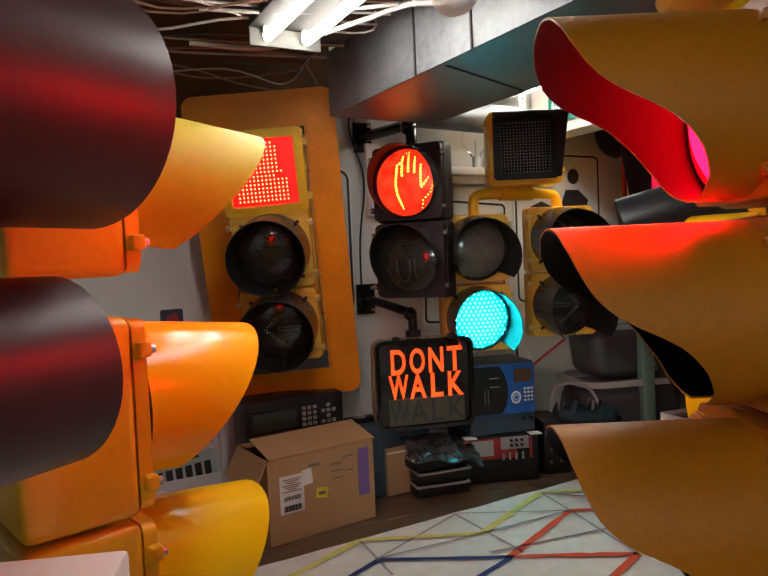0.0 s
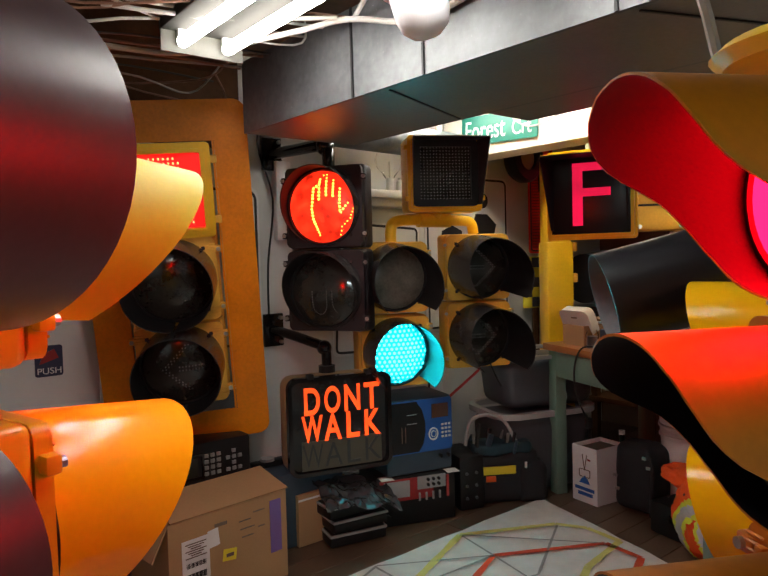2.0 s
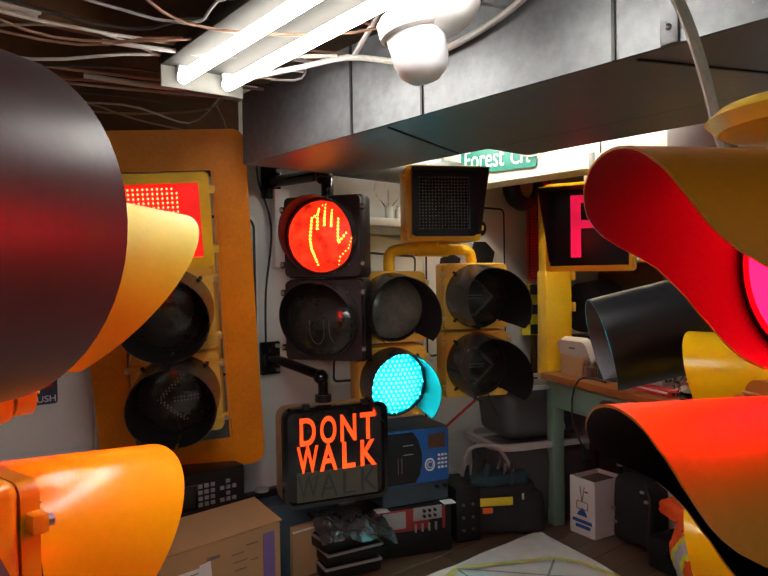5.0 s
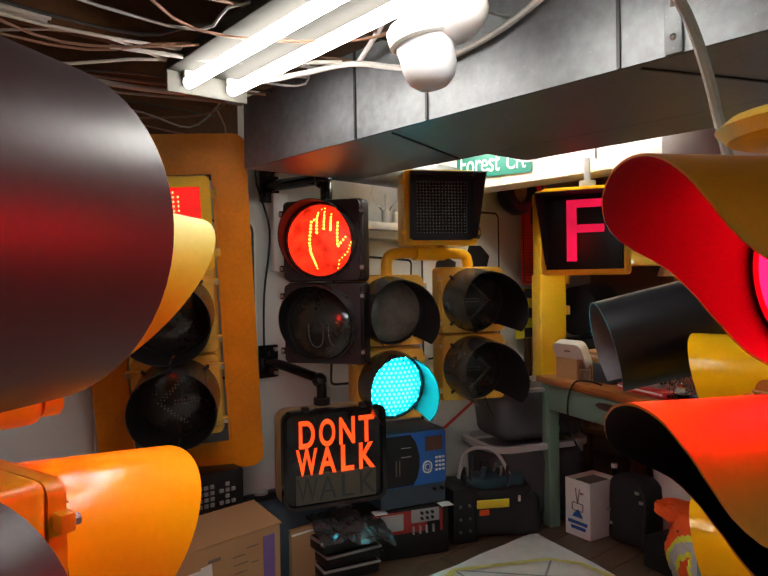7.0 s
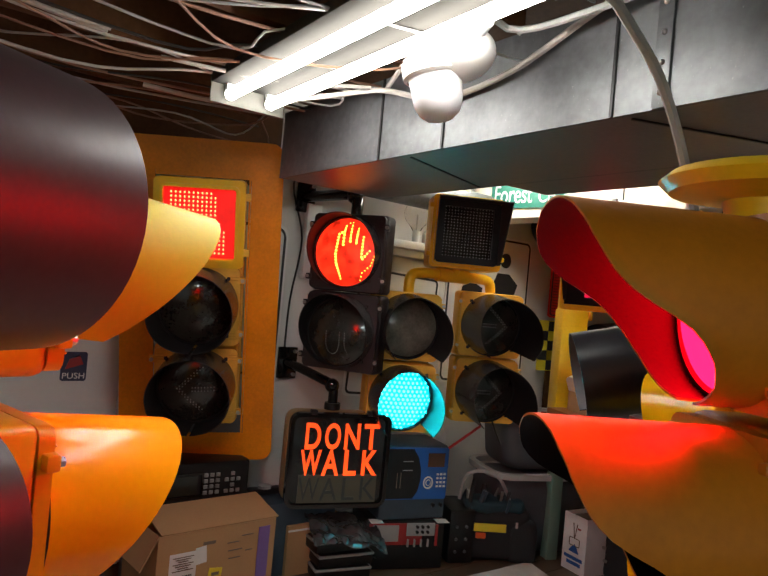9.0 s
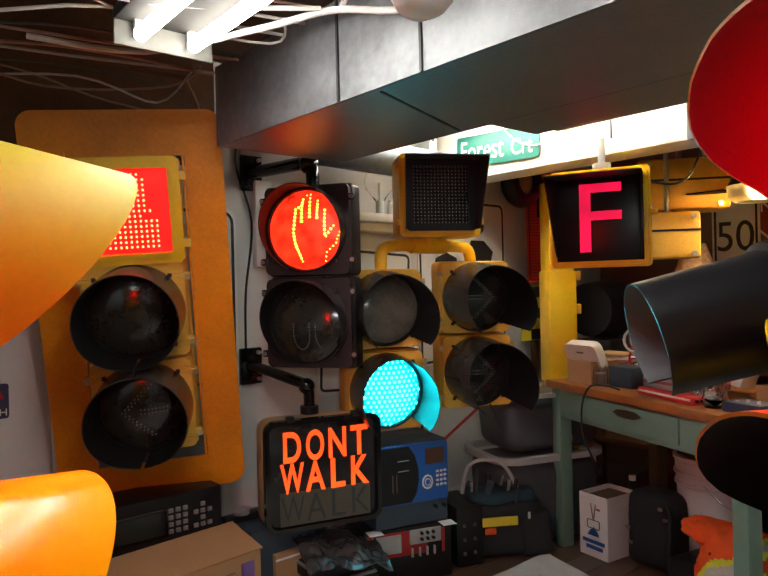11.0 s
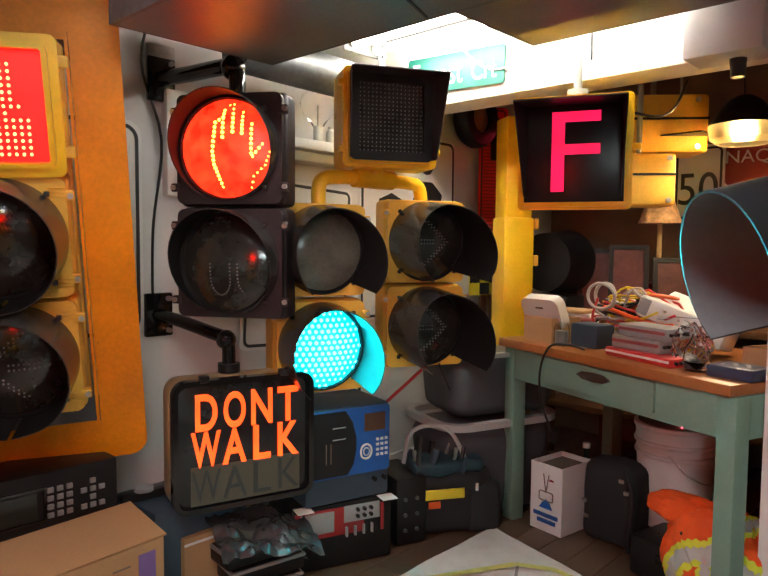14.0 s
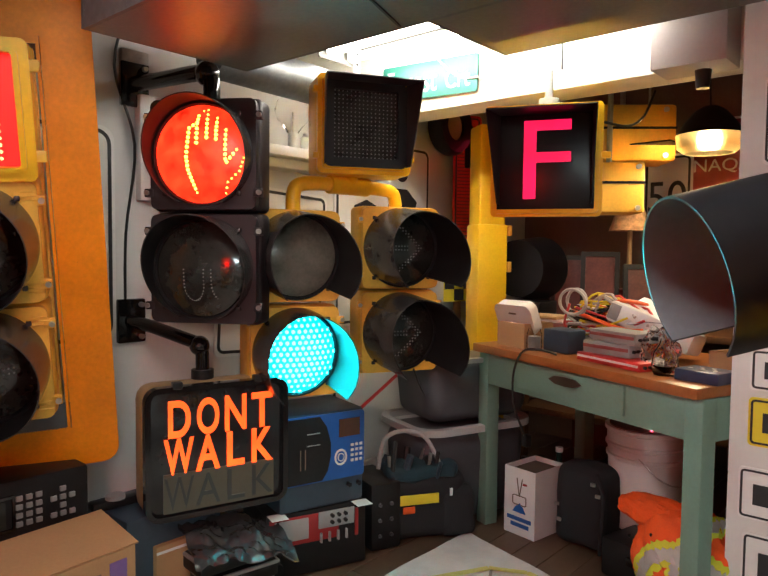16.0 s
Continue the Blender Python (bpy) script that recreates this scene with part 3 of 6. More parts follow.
# large yellow signal on its orange backplate, leaning out from the wall
big = thing("traffic_signal", pose(-0.352, 3.635, 0.474, 10.0, -3.0, 8) @ pose(0, -0.115, 0), "yellow three-section signal on a large scuffed orange backplate", "traffic signal", GROUP)
Z3 = (0.378, 0.709, 1.042)
part("backplate", frame_ring(B(), 0.64, 1.37, 0.05, 0.128, 0.115, 0.119, 0, 0.685), PLATE, big, "scuffed orange sheet backplate", smooth=False)
for sx in (-1, 1):
    part("flange", box(B(), (sx * 0.187, 0.103, 0.685), (0.008, 0.025, 1.10)), PLATE, big)
part("upper_sheet", box(B(), (0, 0.117, 1.231), (0.388, 0.004, 0.028)), PLATE, big, "orange sheet over the head", smooth=False)
part("lower_sheet", box(B(), (0, 0.117, 0.166), (0.388, 0.004, 0.082)), TOTE, big, "dull grey sheet below the head", smooth=False)
part("mounting_frame", box(B(), (0, 0.145, 0.709), (0.35, 0.03, 1.0), 0.01), YEL_OLD, big)
section(big, Z3[0], 0.335, 0.148, YEL_OLD, SMOKE_VISOR, tunnel(0.15, 0.8), 4, "arrow_left", depth=0.12, droop=0.06, swing=-0.12)
section(big, Z3[1], 0.335, 0.148, YEL_OLD, SMOKE_VISOR, tunnel(0.15, 0.8), 4, "dark", depth=0.12, droop=0.06, swing=-0.12)
part("housing", box(B(), (0, 0.07, Z3[2]), (0.345, 0.13, 0.345), 0.018, seg=3), YEL, big)
bm = B()
frame_ring(bm, 0.345, 0.345, 0.02, 0.036, -0.03, 0.012, 0, Z3[2])
frame_ring(bm, 0.30, 0.30, 0.022, 0.014, -0.045, -0.025, 0, Z3[2])
part("door", bm, YEL, big)
part("panel", box(B(), (0, -0.012, Z3[2]), (0.27, 0.006, 0.27)), RED_FIELD, big, "red glowing symbol panel")
pts = []
for j in range(15):
    zz = 0.116 - 0.0166 * j
    hi = 10 if j == 0 else 11 if j < 7 else 12 if j == 7 else 10 if j == 8 else 13
    for i in range(-1, hi + 1):
        x = -0.125 + 0.0166 * i + (0.0 if j < 8 else 0.002)
        if x > -0.122:
            pts.append((x, zz))
bm = B()
for x, zz in pts:
    ball(bm, (x, -0.016, Z3[2] + zz), 0.0046, u=6, v=4)
part("led_matrix", bm, LED_RED_HOT, big, "lit red dot matrix")
for dz in (-0.11, 0.11):
    part("latch", box(B(), (0.18, -0.01, Z3[2] + dz), (0.03, 0.03, 0.03), 0.005), YEL_OLD, big)

# dark pedestrian head with the lit stop symbol
ped = thing("pedestrian_signal", pose(0.222, 3.617, 0.912, 0, 0, -24), "dark brown two-section pedestrian signal with lit orange stop symbol", "traffic signal", GROUP)
section(ped, 0.174, 0.35, 0.150, BROWN_BLACK, SMOKE_VISOR, slant(0.125, 0.10), 50, "digits", ribs=False, depth=0.10)
section(ped, 0.522, 0.35, 0.150, BROWN_BLACK, SMOKE_VISOR, slant(0.115, 0.10), 50, "stop", ribs=False, depth=0.10)

# pair under one bracket, with the square head on top
mid = thing("traffic_signal", pose(0.522, 3.775, 0.632, 0, 0, 11), "yellow two-section signal with lit cyan-green lens", "traffic signal", GROUP)
section(mid, 0.495, 0.325, 0.142, YEL_OLD, SMOKE_VISOR, tail_hood(0.175), 86, "clear", ribs=False, depth=0.12, droop=0.12, swing=0.04)
section(mid, 0.165, 0.325, 0.142, YEL_OLD, SMOKE_VISOR, tail_hood(0.175), 86, "green", ribs=False, depth=0.12, droop=0.10)
rgt = thing("traffic_signal", pose(0.965, 4.02, 0.665, 0, 0, 7), "yellow two-section signal with unlit arrow lenses", "traffic signal", GROUP)
section(rgt, 0.495, 0.33, 0.145, YEL_OLD, SMOKE_VISOR, tail_hood(0.205), 86, "arrow_right", ribs=False, depth=0.12, droop=0.12, swing=0.14)
section(rgt, 0.165, 0.33, 0.145, YEL_OLD, SMOKE_VISOR, tail_hood(0.205), 86, "arrow_right", ribs=False, depth=0.12, droop=0.12, swing=0.14)
yoke = thing("bracket", None, "yellow painted pipe bracket joining two signals", "bracket")
part("arm", pipe(B(), [(0.525, 3.86, 1.285), (0.525, 3.86, 1.34), (0.54, 3.865, 1.375), (0.60, 3.88, 1.388), (0.74, 3.95, 1.388), (0.90, 4.05, 1.388), (0.95, 4.08, 1.375), (0.965, 4.09, 1.325)], 0.026, 14, 4), YEL, yoke)
part("tee", cyl(B(), (0.66, 3.905, 1.388), (0.82, 3.985, 1.388), 0.034, seg=20), YEL, yoke)
part("collar", cyl(B(), (0.742, 3.945, 1.39), (0.742, 3.945, 1.425), 0.034, seg=20), YEL, yoke)
sq = thing("pedestrian_signal", pose(0.775, 3.84, 1.42, 0, 0, 3), "yellow square pedestrian signal, unlit, with black hood", "traffic signal", GROUP)
part("housing", box(B(), (0, 0.085, 0.172), (0.345, 0.15, 0.345), 0.02, seg=3), YEL, sq)
part("door", frame_ring(frame_ring(B(), 0.345, 0.345, 0.02, 0.03, -0.012, 0.012, 0, 0.172), 0.315, 0.315, 0.015, 0.012, -0.026, 0.0, 0, 0.172), YEL, sq)
part("bezel", frame_ring(B(), 0.30, 0.30, 0.02, 0.032, -0.034, -0.004, 0, 0.172), BLACK, sq, "black rounded bezel")
part("screen", box(B(), (0, -0.012, 0.172), (0.26, 0.006, 0.26)), LENS_DARK, sq, "dark unlit dot matrix screen")
bm = B()
for i in range(16):
    for j in range(17):
        ball(bm, (-0.112 + i * 0.0149, -0.016, 0.172 - 0.114 + j * 0.0143), 0.0029, u=5, v=3)
part("led_matrix", bm, surf("dull_led_bead", (0.24, 0.24, 0.24), 0.3, var=0.1, bump=0), sq, "unlit grey dots")
hood = B()
for q in ([(-0.148, -0.03, 0.318), (0.148, -0.03, 0.318), (0.185, -0.11, 0.322), (-0.16, -0.11, 0.322)], [(0.148, -0.03, 0.318), (0.148, -0.03, 0.028), (0.158, -0.055, 0.03), (0.185, -0.11, 0.322)], [(-0.148, -0.03, 0.028), (-0.148, -0.03, 0.318), (-0.16, -0.11, 0.322), (-0.150, -0.04, 0.03)]):
    hood.faces.new([hood.verts.new(v) for v in q])
bmesh.ops.remove_doubles(hood, verts=hood.verts, dist=0.0005)
bmesh.ops.solidify(hood, geom=list(hood.faces), thickness=0.004)
part("hood", hood, BLACK_VISOR, sq, "black sheet hood")
for sx in (-1, 1):
    for zz in (0.06, 0.29):
        part("latch", box(B(), (sx * 0.178, 0.0, zz), (0.02, 0.03, 0.022), 0.004), YEL, sq)

# hanging letter sign
fs = thing("letter_sign", pose(1.365, 3.60, 1.285, 0, 0, -33) @ Matrix.Scale(1.02, 4), "yellow square signal head showing a lit pink-red letter F", "traffic signal", GROUP)
part("housing", box(B(), (0, 0.075, 0.178), (0.345, 0.13, 0.355), 0.016, seg=3), YEL, fs)
part("door", frame_ring(frame_ring(B(), 0.35, 0.36, 0.016, 0.034, -0.02, 0.012, 0, 0.178), 0.37, 0.38, 0.016, 0.018, 0.0, 0.02, 0, 0.178), YEL, fs)
part("screen", box(B(), (0, -0.018, 0.178), (0.322, 0.008, 0.332), 0.003), surf("dark_sign_screen", (0.006, 0.005, 0.006), 0.3, var=0.2, bump=0.02, spec=0.3), fs, "black glossy screen")
letters("letter", "F", 0.155, 0.262, fs, F_GLOW, pose(0.006, -0.0245, 0.178), 0.003, "pink-red lit letter")
hood = B()
for q in ([(-0.150, -0.02, 0.330), (0.150, -0.02, 0.330), (0.165, -0.12, 0.336), (-0.185, -0.12, 0.336)], [(0.150, -0.02, 0.330), (0.150, -0.02, 0.03), (0.152, -0.035, 0.03), (0.165, -0.12, 0.336)], [(-0.150, -0.02, 0.03), (-0.150, -0.02, 0.330), (-0.185, -0.12, 0.336), (-0.155, -0.05, 0.03)]):
    hood.faces.new([hood.verts.new(v) for v in q])
bmesh.ops.remove_doubles(hood, verts=hood.verts, dist=0.0005)
bmesh.ops.solidify(hood, geom=list(hood.faces), thickness=0.003)
part("hood", hood, BLACK, fs, "black sheet hood")
part("hood_top", box(B(), (-0.01, -0.068, 0.341), (0.345, 0.10, 0.004), 0.001), YEL, fs, "yellow painted top sheet")
part("hanger", cyl(cyl(B(), (0, 0.08, 0.35), (0, 0.08, 0.40), 0.035, seg=16), (0, 0.08, 0.40), (0, 0.08, 0.50), 0.014, seg=12), GREY_PANEL, fs, "grey conduit hanger")
part("latch", box(B(), (0.195, 0.0, 0.19), (0.03, 0.03, 0.02), 0.004), YEL, fs)


def stand(x, y, top, label="black steel stand pole on a flat foot"):
    s = thing("signal_stand", pose(x, y, 0), label, "stand", "signal stands")
    part("pole", cyl(B(), (0, 0, 0.012), (0, 0, top), 0.024, seg=18), BLACK, s)
    part("foot", box(B(), (0, 0, 0.006), (0.30, 0.30, 0.012), 0.004), BLACK, s)
    return s


# yellow signal with slanting hoods that turns its back to the room
ly = thing("traffic_signal", pose(-0.308, 1.81, 0.315, 0, 0, 137), "glossy yellow three-section signal with slanting yellow hoods", "traffic signal", GROUP)
for z, lens, reach in ((0.175, "dark", 0.30), (0.533, "dark", 0.295), (0.949, "red_strong", 0.34)):
    section(ly, z, 0.352, 0.150, YEL, YEL_PALE if z > 0.9 else YEL_VISOR, slant(reach, 0.12), 84, lens, hood_r=0.158, depth=0.19, droop=0.11)
stand(-0.389, 1.712, 0.33)
# black-hooded signal next to it, a large section over a small one
lv = thing("traffic_signal", pose(-0.234, 1.173, 0.856, 0, 0, 158), "yellow signal with large and small black tunnel hoods", "traffic signal", GROUP)
section(lv, 0.46, 0.352, 0.150, YEL, BLACK_VISOR, lambda a: 0.285, 1.0, "dark", hood_r=0.157, depth=0.16)
section(lv, 0.125, 0.25, 0.105, YEL, BLACK_VISOR, lambda a: 0.212, 1.0, "dark", hood_r=0.118, depth=0.16)
for z, r in ((0.46, 0.157), (0.125, 0.118)):
    part("screw", ball(B(), (-r, -0.045, z - 0.03), 0.008, u=10, v=6), STEEL, lv)
stand(-0.264, 1.085, 0.87)
# yellow signal with cutaway hoods, red lens lit and its glow put into the paint
ro = thing("traffic_signal", pose(0.733, 1.477, 0.628, 0, 0, -85.6), "yellow three-section signal with cutaway hoods, coloured orange for its lit red lens", "traffic signal", GROUP)
for z, lens, shape in ((0.126, "dark", cutaway), (0.386, "dark", cutaway), (0.647, "red", cutaway)):
    section(ro, z, 0.25, 0.105, YEL_RED_LIT, YEL_RED_LIT, shape(0.245), 20, lens, hood_r=0.118, depth=0.15, lining=RED_BROWN, twist=6.0)
part("cap", lathe(B(), [(0.0, 0.85), (0.06, 0.848), (0.125, 0.838), (0.14, 0.825), (0.125, 0.81), (0.055, 0.80), (0.05, 0.77), (0.0, 0.77)], 36, pose(-0.07, 0.07, 0)), YEL, ro, "flat round yellow cap")
stand(0.81, 1.471, 0.67)
rb = thing("traffic_signal", pose(0.965, 1.835, 0.70, 0, 0, -135), "yellow two-section signal turned towards the wall", "traffic signal", GROUP)
for z in (0.05, 0.345):
    section(rb, z, 0.28, 0.105, YEL, YEL_VISOR, slant(0.155, 0.4), 84, "dark", hood_r=0.114, depth=0.13)
stand(1.025, 1.775, 0.62)
# black tunnel hood on a single beacon
bc = thing("beacon", pose(1.004, 2.091, 1.171, 13.8, 0, -102.4), "single-section beacon with long black hood open below", "traffic signal", GROUP)
section(bc, 0.0, 0.225, 0.090, BLACK, surf("black_beacon_paint", (0.012, 0.013, 0.016), 0.32, var=0.3, scale=7, bump=0.05), lambda a: 0.238, 76, "dark", hood_r=0.103, depth=0.13, lining=SILVER_IN)
part("collar", lathe(B(), [(0.104, 0.0), (0.116, 0.004), (0.116, 0.03), (0.104, 0.036)], 40, Matrix.Translation((0, -0.004, 0)) @ Matrix.Rotation(radians(90), 4, "X")), BLACK, bc)
stand(1.085, 2.073, 1.07)


# ---- things along the back wall ----
def wall_pose(u, z, off=0.004, roll=0.0):
    return ROOM @ pose(u, WALL_V - off + (0.13 if u < 1.6 else 0.0), z, 0, roll, 0)


def bar(p, x, z, w, h, mat, y=-0.006, name="printed_bar"):
    return part(name, box(B(), (x, y, z), (w, 0.002, h)), mat, p, smooth=False)


def sign(m, w, h, face, border, label, r=0.03, bw=0.012, inset=0.012):
    s = thing("wall_sign", m, label, "sign", "signs on the walls")
    part("plate", slab(B(), round_rect(w, h, r), -0.003, 0.003), face, s, smooth=False)
    if border:
        part("border", frame_ring(B(), w - 2 * inset, h - 2 * inset, r, bw, -0.005, -0.002), border, s, smooth=False)
    return s


sign(wall_pose(1.86, 1.19), 0.52, 0.72, SIGN_WHITE, INK, "white rectangular sign with black border on the wall", 0.05)
sign(wall_pose(2.80, 1.06, 0.012, 3), 0.56, 0.68, SIGN_WHITE, INK, "white sign with black border leaning behind signals", 0.03)
sa = sign(wall_pose(3.50, 1.24), 0.70, 0.88, SIGN_WHITE, INK, "white sign with black border and black round symbol", 0.04)
part("symbol", lathe(B(), [(0.0, 0.004), (0.045, 0.004), (0.045, 0.0), (0, 0)], 28, pose(0.12, -0.004, 0.30, 90)), INK, sa)
part("symbol", slab(B(), [(-0.02, 0.05), (0.20, 0.05), (0.24, 0.16), (0.16, 0.22), (0.06, 0.22)], -0.007, -0.003), INK, sa, smooth=False)
part("symbol", slab(B(), [(-0.24, 0.02), (-0.08, 0.02), (-0.06, 0.12), (-0.14, 0.15), (-0.22, 0.12)], -0.007, -0.003), INK, sa, smooth=False)
os_ = sign(ROOM @ pose(4.06, 3.17, 1.55, 0, 0, -34), 0.16, 0.66, surf("red_slatted_face", (0.75, 0.03, 0.02), 0.45, var=0.1), INK, "tall orange sign with black border", 0.02, 0.008)
bar(os_, 0, 0.24, 0.06, 0.07, INK)
for i in range(26):
    bar(os_, 0.0, 0.16 - i * 0.018, 0.13, 0.005, SIGN_RED, -0.007, "slat")

# push plate and licence plates, their writing as bars
pp = sign(wall_pose(1.252, 0.852), 0.10, 0.12, NAVY, None, "small dark blue notice with white word", 0.01)
letters("word", "PUSH", 0.085, 0.024, pp, SIGN_WHITE, pose(0, -0.005, -0.038), 0.002)
part("emblem", slab(B(), [(-0.035, -0.012), (0.035, 0.01), (0.02, 0.045), (-0.02, 0.03)], -0.006, -0.003), RED_PANEL, pp, smooth=False)


def plate(m, face, ink, label, w=0.30, h=0.155):
    s = sign(m, w, h, face, None, label, 0.015)
    for i in range(6):
        bar(s, -w * 0.36 + i * w * 0.145, -h * 0.06, w * 0.10, h * 0.48, ink)
    bar(s, 0, h * 0.38, w * 0.5, h * 0.08, ink)
    return s


plate(wall_pose(1.275, 0.325, 0.006, -3), SIGN_WHITE, SIGN_RED, "white vehicle plate with dark red marks")
plate(wall_pose(1.265, 0.165, 0.006, -5), surf("pale_green_plate", (0.45, 0.60, 0.55), 0.4), INK, "pale green vehicle plate with black marks")
sp = thing("round_speaker", wall_pose(1.385, 1.80, 0.10), "round dark speaker with pale ring on the wall", "speaker")
part("rim", lathe(B(), [(0.0, 0.0), (0.085, 0.0), (0.09, 0.03), (0.07, 0.045), (0.06, 0.03)], 32, pose(0, 0.02, 0, 90)), BLACK, sp)
part("ring", lathe(B(), [(0.056, 0.032), (0.062, 0.048), (0.05, 0.048), (0.046, 0.032)], 32, pose(0, 0.02, 0, 90)), TOTE_RIM, sp)
part("cone", lathe(B(), [(0.0, 0.03), (0.03, 0.034), (0.046, 0.045)], 32, pose(0, 0.02, 0, 90)), PINKISH, sp)
dt = thing("door_trim", None, "white painted vertical trim", "trim")
part("board", box(B(), (1.49, WALL_V + 0.115, 1.0), (0.11, 0.03, 1.9), 0.008), TRIM, dt)
dt.matrix_basis = ROOM
tagged(dt, kind="structure")
w1 = thing("window_1", ROOM, "narrow white window frame high on the wall", "window")
tagged(w1, kind="structure")
part("window_frame", box(B(), (2.235, WALL_V - 0.02, 1.49), (0.08, 0.04, 0.36), 0.006), TRIM, w1)

# shelf with bulb, mug and bottle
sh = thing("wall_shelf", ROOM, "white painted shelf ledge on the wall", "shelf")
part("board", box(B(), (3.0, WALL_V - 0.07, 1.535), (0.75, 0.14, 0.04), 0.005), TRIM, sh)
part("moulding", box(B(), (3.0, WALL_V - 0.045, 1.495), (0.72, 0.09, 0.04), 0.008), TRIM, sh)
gb = thing("clear_bulb", ROOM @ pose(2.84, WALL_V - 0.08, 1.556), "large clear glass bulb standing on the shelf", "bulb")
part("glass", lathe(B(), [(0.02, 0.06), (0.035, 0.085), (0.065, 0.12), (0.075, 0.155), (0.065, 0.19), (0.035, 0.215), (0, 0.222)], 28), GLASS, gb).visible_shadow = False
part("base", cyl(B(), (0, 0, 0), (0, 0, 0.065), 0.02, seg=18), WHITE, gb, "white ceramic base")
part("filament", cyl(B(), (0, 0, 0.065), (0, 0, 0.15), 0.004, seg=8), STEEL, gb)
jar = thing("bottle", ROOM @ pose(2.90, WALL_V - 0.09, 1.556), "small white plastic bottle on the shelf", "bottle")
part("body", lathe(B(), [(0, 0), (0.018, 0), (0.02, 0.01), (0.02, 0.05), (0.012, 0.06), (0.012, 0.07), (0, 0.07)], 18), WHITE, jar)
mug = thing("mug", ROOM @ pose(2.985, WALL_V - 0.09, 1.556), "dark teal glazed mug on the shelf", "mug")
part("body", lathe(B(), [(0, 0), (0.028, 0), (0.03, 0.005), (0.026, 0.07), (0.024, 0.07), (0.027, 0.008), (0, 0.008)], 24), TEAL_GLAZE, mug)
part("handle", pipe(B(), [(0.028, 0, 0.055), (0.045, 0, 0.05), (0.045, 0, 0.025), (0.028, 0, 0.018)], 0.004), TEAL_GLAZE, mug)


# wall brackets
def wall_arm(base, path, r, label):
    a = thing("wall_bracket", None, label, "bracket", "wall brackets")
    part("wall_plate", box(B(), (0, 0, 0), (0.10, 0.022, 0.15), 0.006, ROOM @ pose(*base)), BLACK_GLOSS, a)
    for dz in (-0.055, 0.055):
        part("bolt", cyl(B(), (ROOM @ Vector((base[0] + 0.03, base[1] - 0.012, base[2] + dz))), (ROOM @ Vector((base[0] + 0.03, base[1] - 0.026, base[2] + dz))), 0.009, seg=8), STEEL, a)
    part("arm", pipe(B(), path, r, 16, 5), BLACK_GLOSS, a)
    return a


hb = wall_arm((2.19, WALL_V - 0.012, 1.70), [(-0.01, 3.92, 1.70), (0.10, 3.81, 1.70), (0.20, 3.705, 1.70), (0.235, 3.675, 1.69), (0.245, 3.665, 1.655), (0.245, 3.665, 1.60)], 0.026, "black enamel pipe arm holding the pedestrian signal")
part("elbow", ball(B(), (0.232, 3.68, 1.695), 0.04, u=16, v=12), BLACK_GLOSS, hb)
part("wall_plate", box(B(), (0, 0, 0), (0.10, 0.02, 0.19), 0.006, ROOM @ pose(2.19, WALL_V - 0.012, 1.72)), STEEL, hb)
da = wall_arm((2.17, WALL_V - 0.012, 0.90), [(-0.02, 3.90, 0.90), (0.05, 3.85, 0.885), (0.15, 3.775, 0.855), (0.195, 3.745, 0.84), (0.212, 3.738, 0.82), (0.214, 3.738, 0.74)], 0.022, "black pipe arm holding the walk sign")
part("elbow", ball(B(), (0.205, 3.74, 0.832), 0.033, u=16, v=12), BLACK_GLOSS, da)
part("collar", cyl(B(), (0.214, 3.738, 0.725), (0.214, 3.738, 0.755), 0.036, seg=20), BLACK, da)

# walk sign
dw = thing("walk_sign", pose(0.262, 3.649, 0.313, 0, 0, 17), "tan case with black front and lit orange lettering", "pedestrian signal")
part("case", box(B(), (0, 0.09, 0.205), (0.455, 0.15, 0.41), 0.05, seg=4), TAN, dw, "rounded tan metal case")
part("front_frame", frame_ring(B(), 0.462, 0.415, 0.045, 0.017, -0.016, 0.02, 0.003, 0.205), BLACK_GLOSS, dw)
part("front_glass", box(B(), (0.003, 0.0, 0.205), (0.436, 0.01, 0.39), 0.004), surf("black_sign_glass", (0.012, 0.013, 0.014), 0.18, var=0.2, bump=0.02), dw)
part("lower_window", box(B(), (0.006, -0.0065, 0.082), (0.358, 0.004, 0.122)), WALK_DIM, dw, "unlit grey window")
x = -0.124
for ch, w in (("D", 0.064), ("O", 0.066), ("N", 0.066), ("T", 0.066)):
    letters("letter", ch, w * 1.07, 0.115, dw, LETTER_GLOW, pose(x, -0.009, 0.312), 0.003, bold=0.02)
    x += 0.0895
x = -0.126
for ch, w in (("W", 0.086), ("A", 0.072), ("L", 0.054), ("K", 0.068)):
    letters("letter", ch, w * 1.07, 0.112, dw, LETTER_GLOW, pose(x, -0.009, 0.196), 0.003, bold=0.02)
    letters("unlit_letter", ch, w * 1.07, 0.100, dw, WALK_LETTER, pose(x, -0.0105, 0.082), 0.002)
    x += 0.0905
for sx in (-0.13, 0.13):
    part("latch", box(B(), (sx, -0.005, 0.416), (0.03, 0.03, 0.022), 0.004), BLACK, dw)

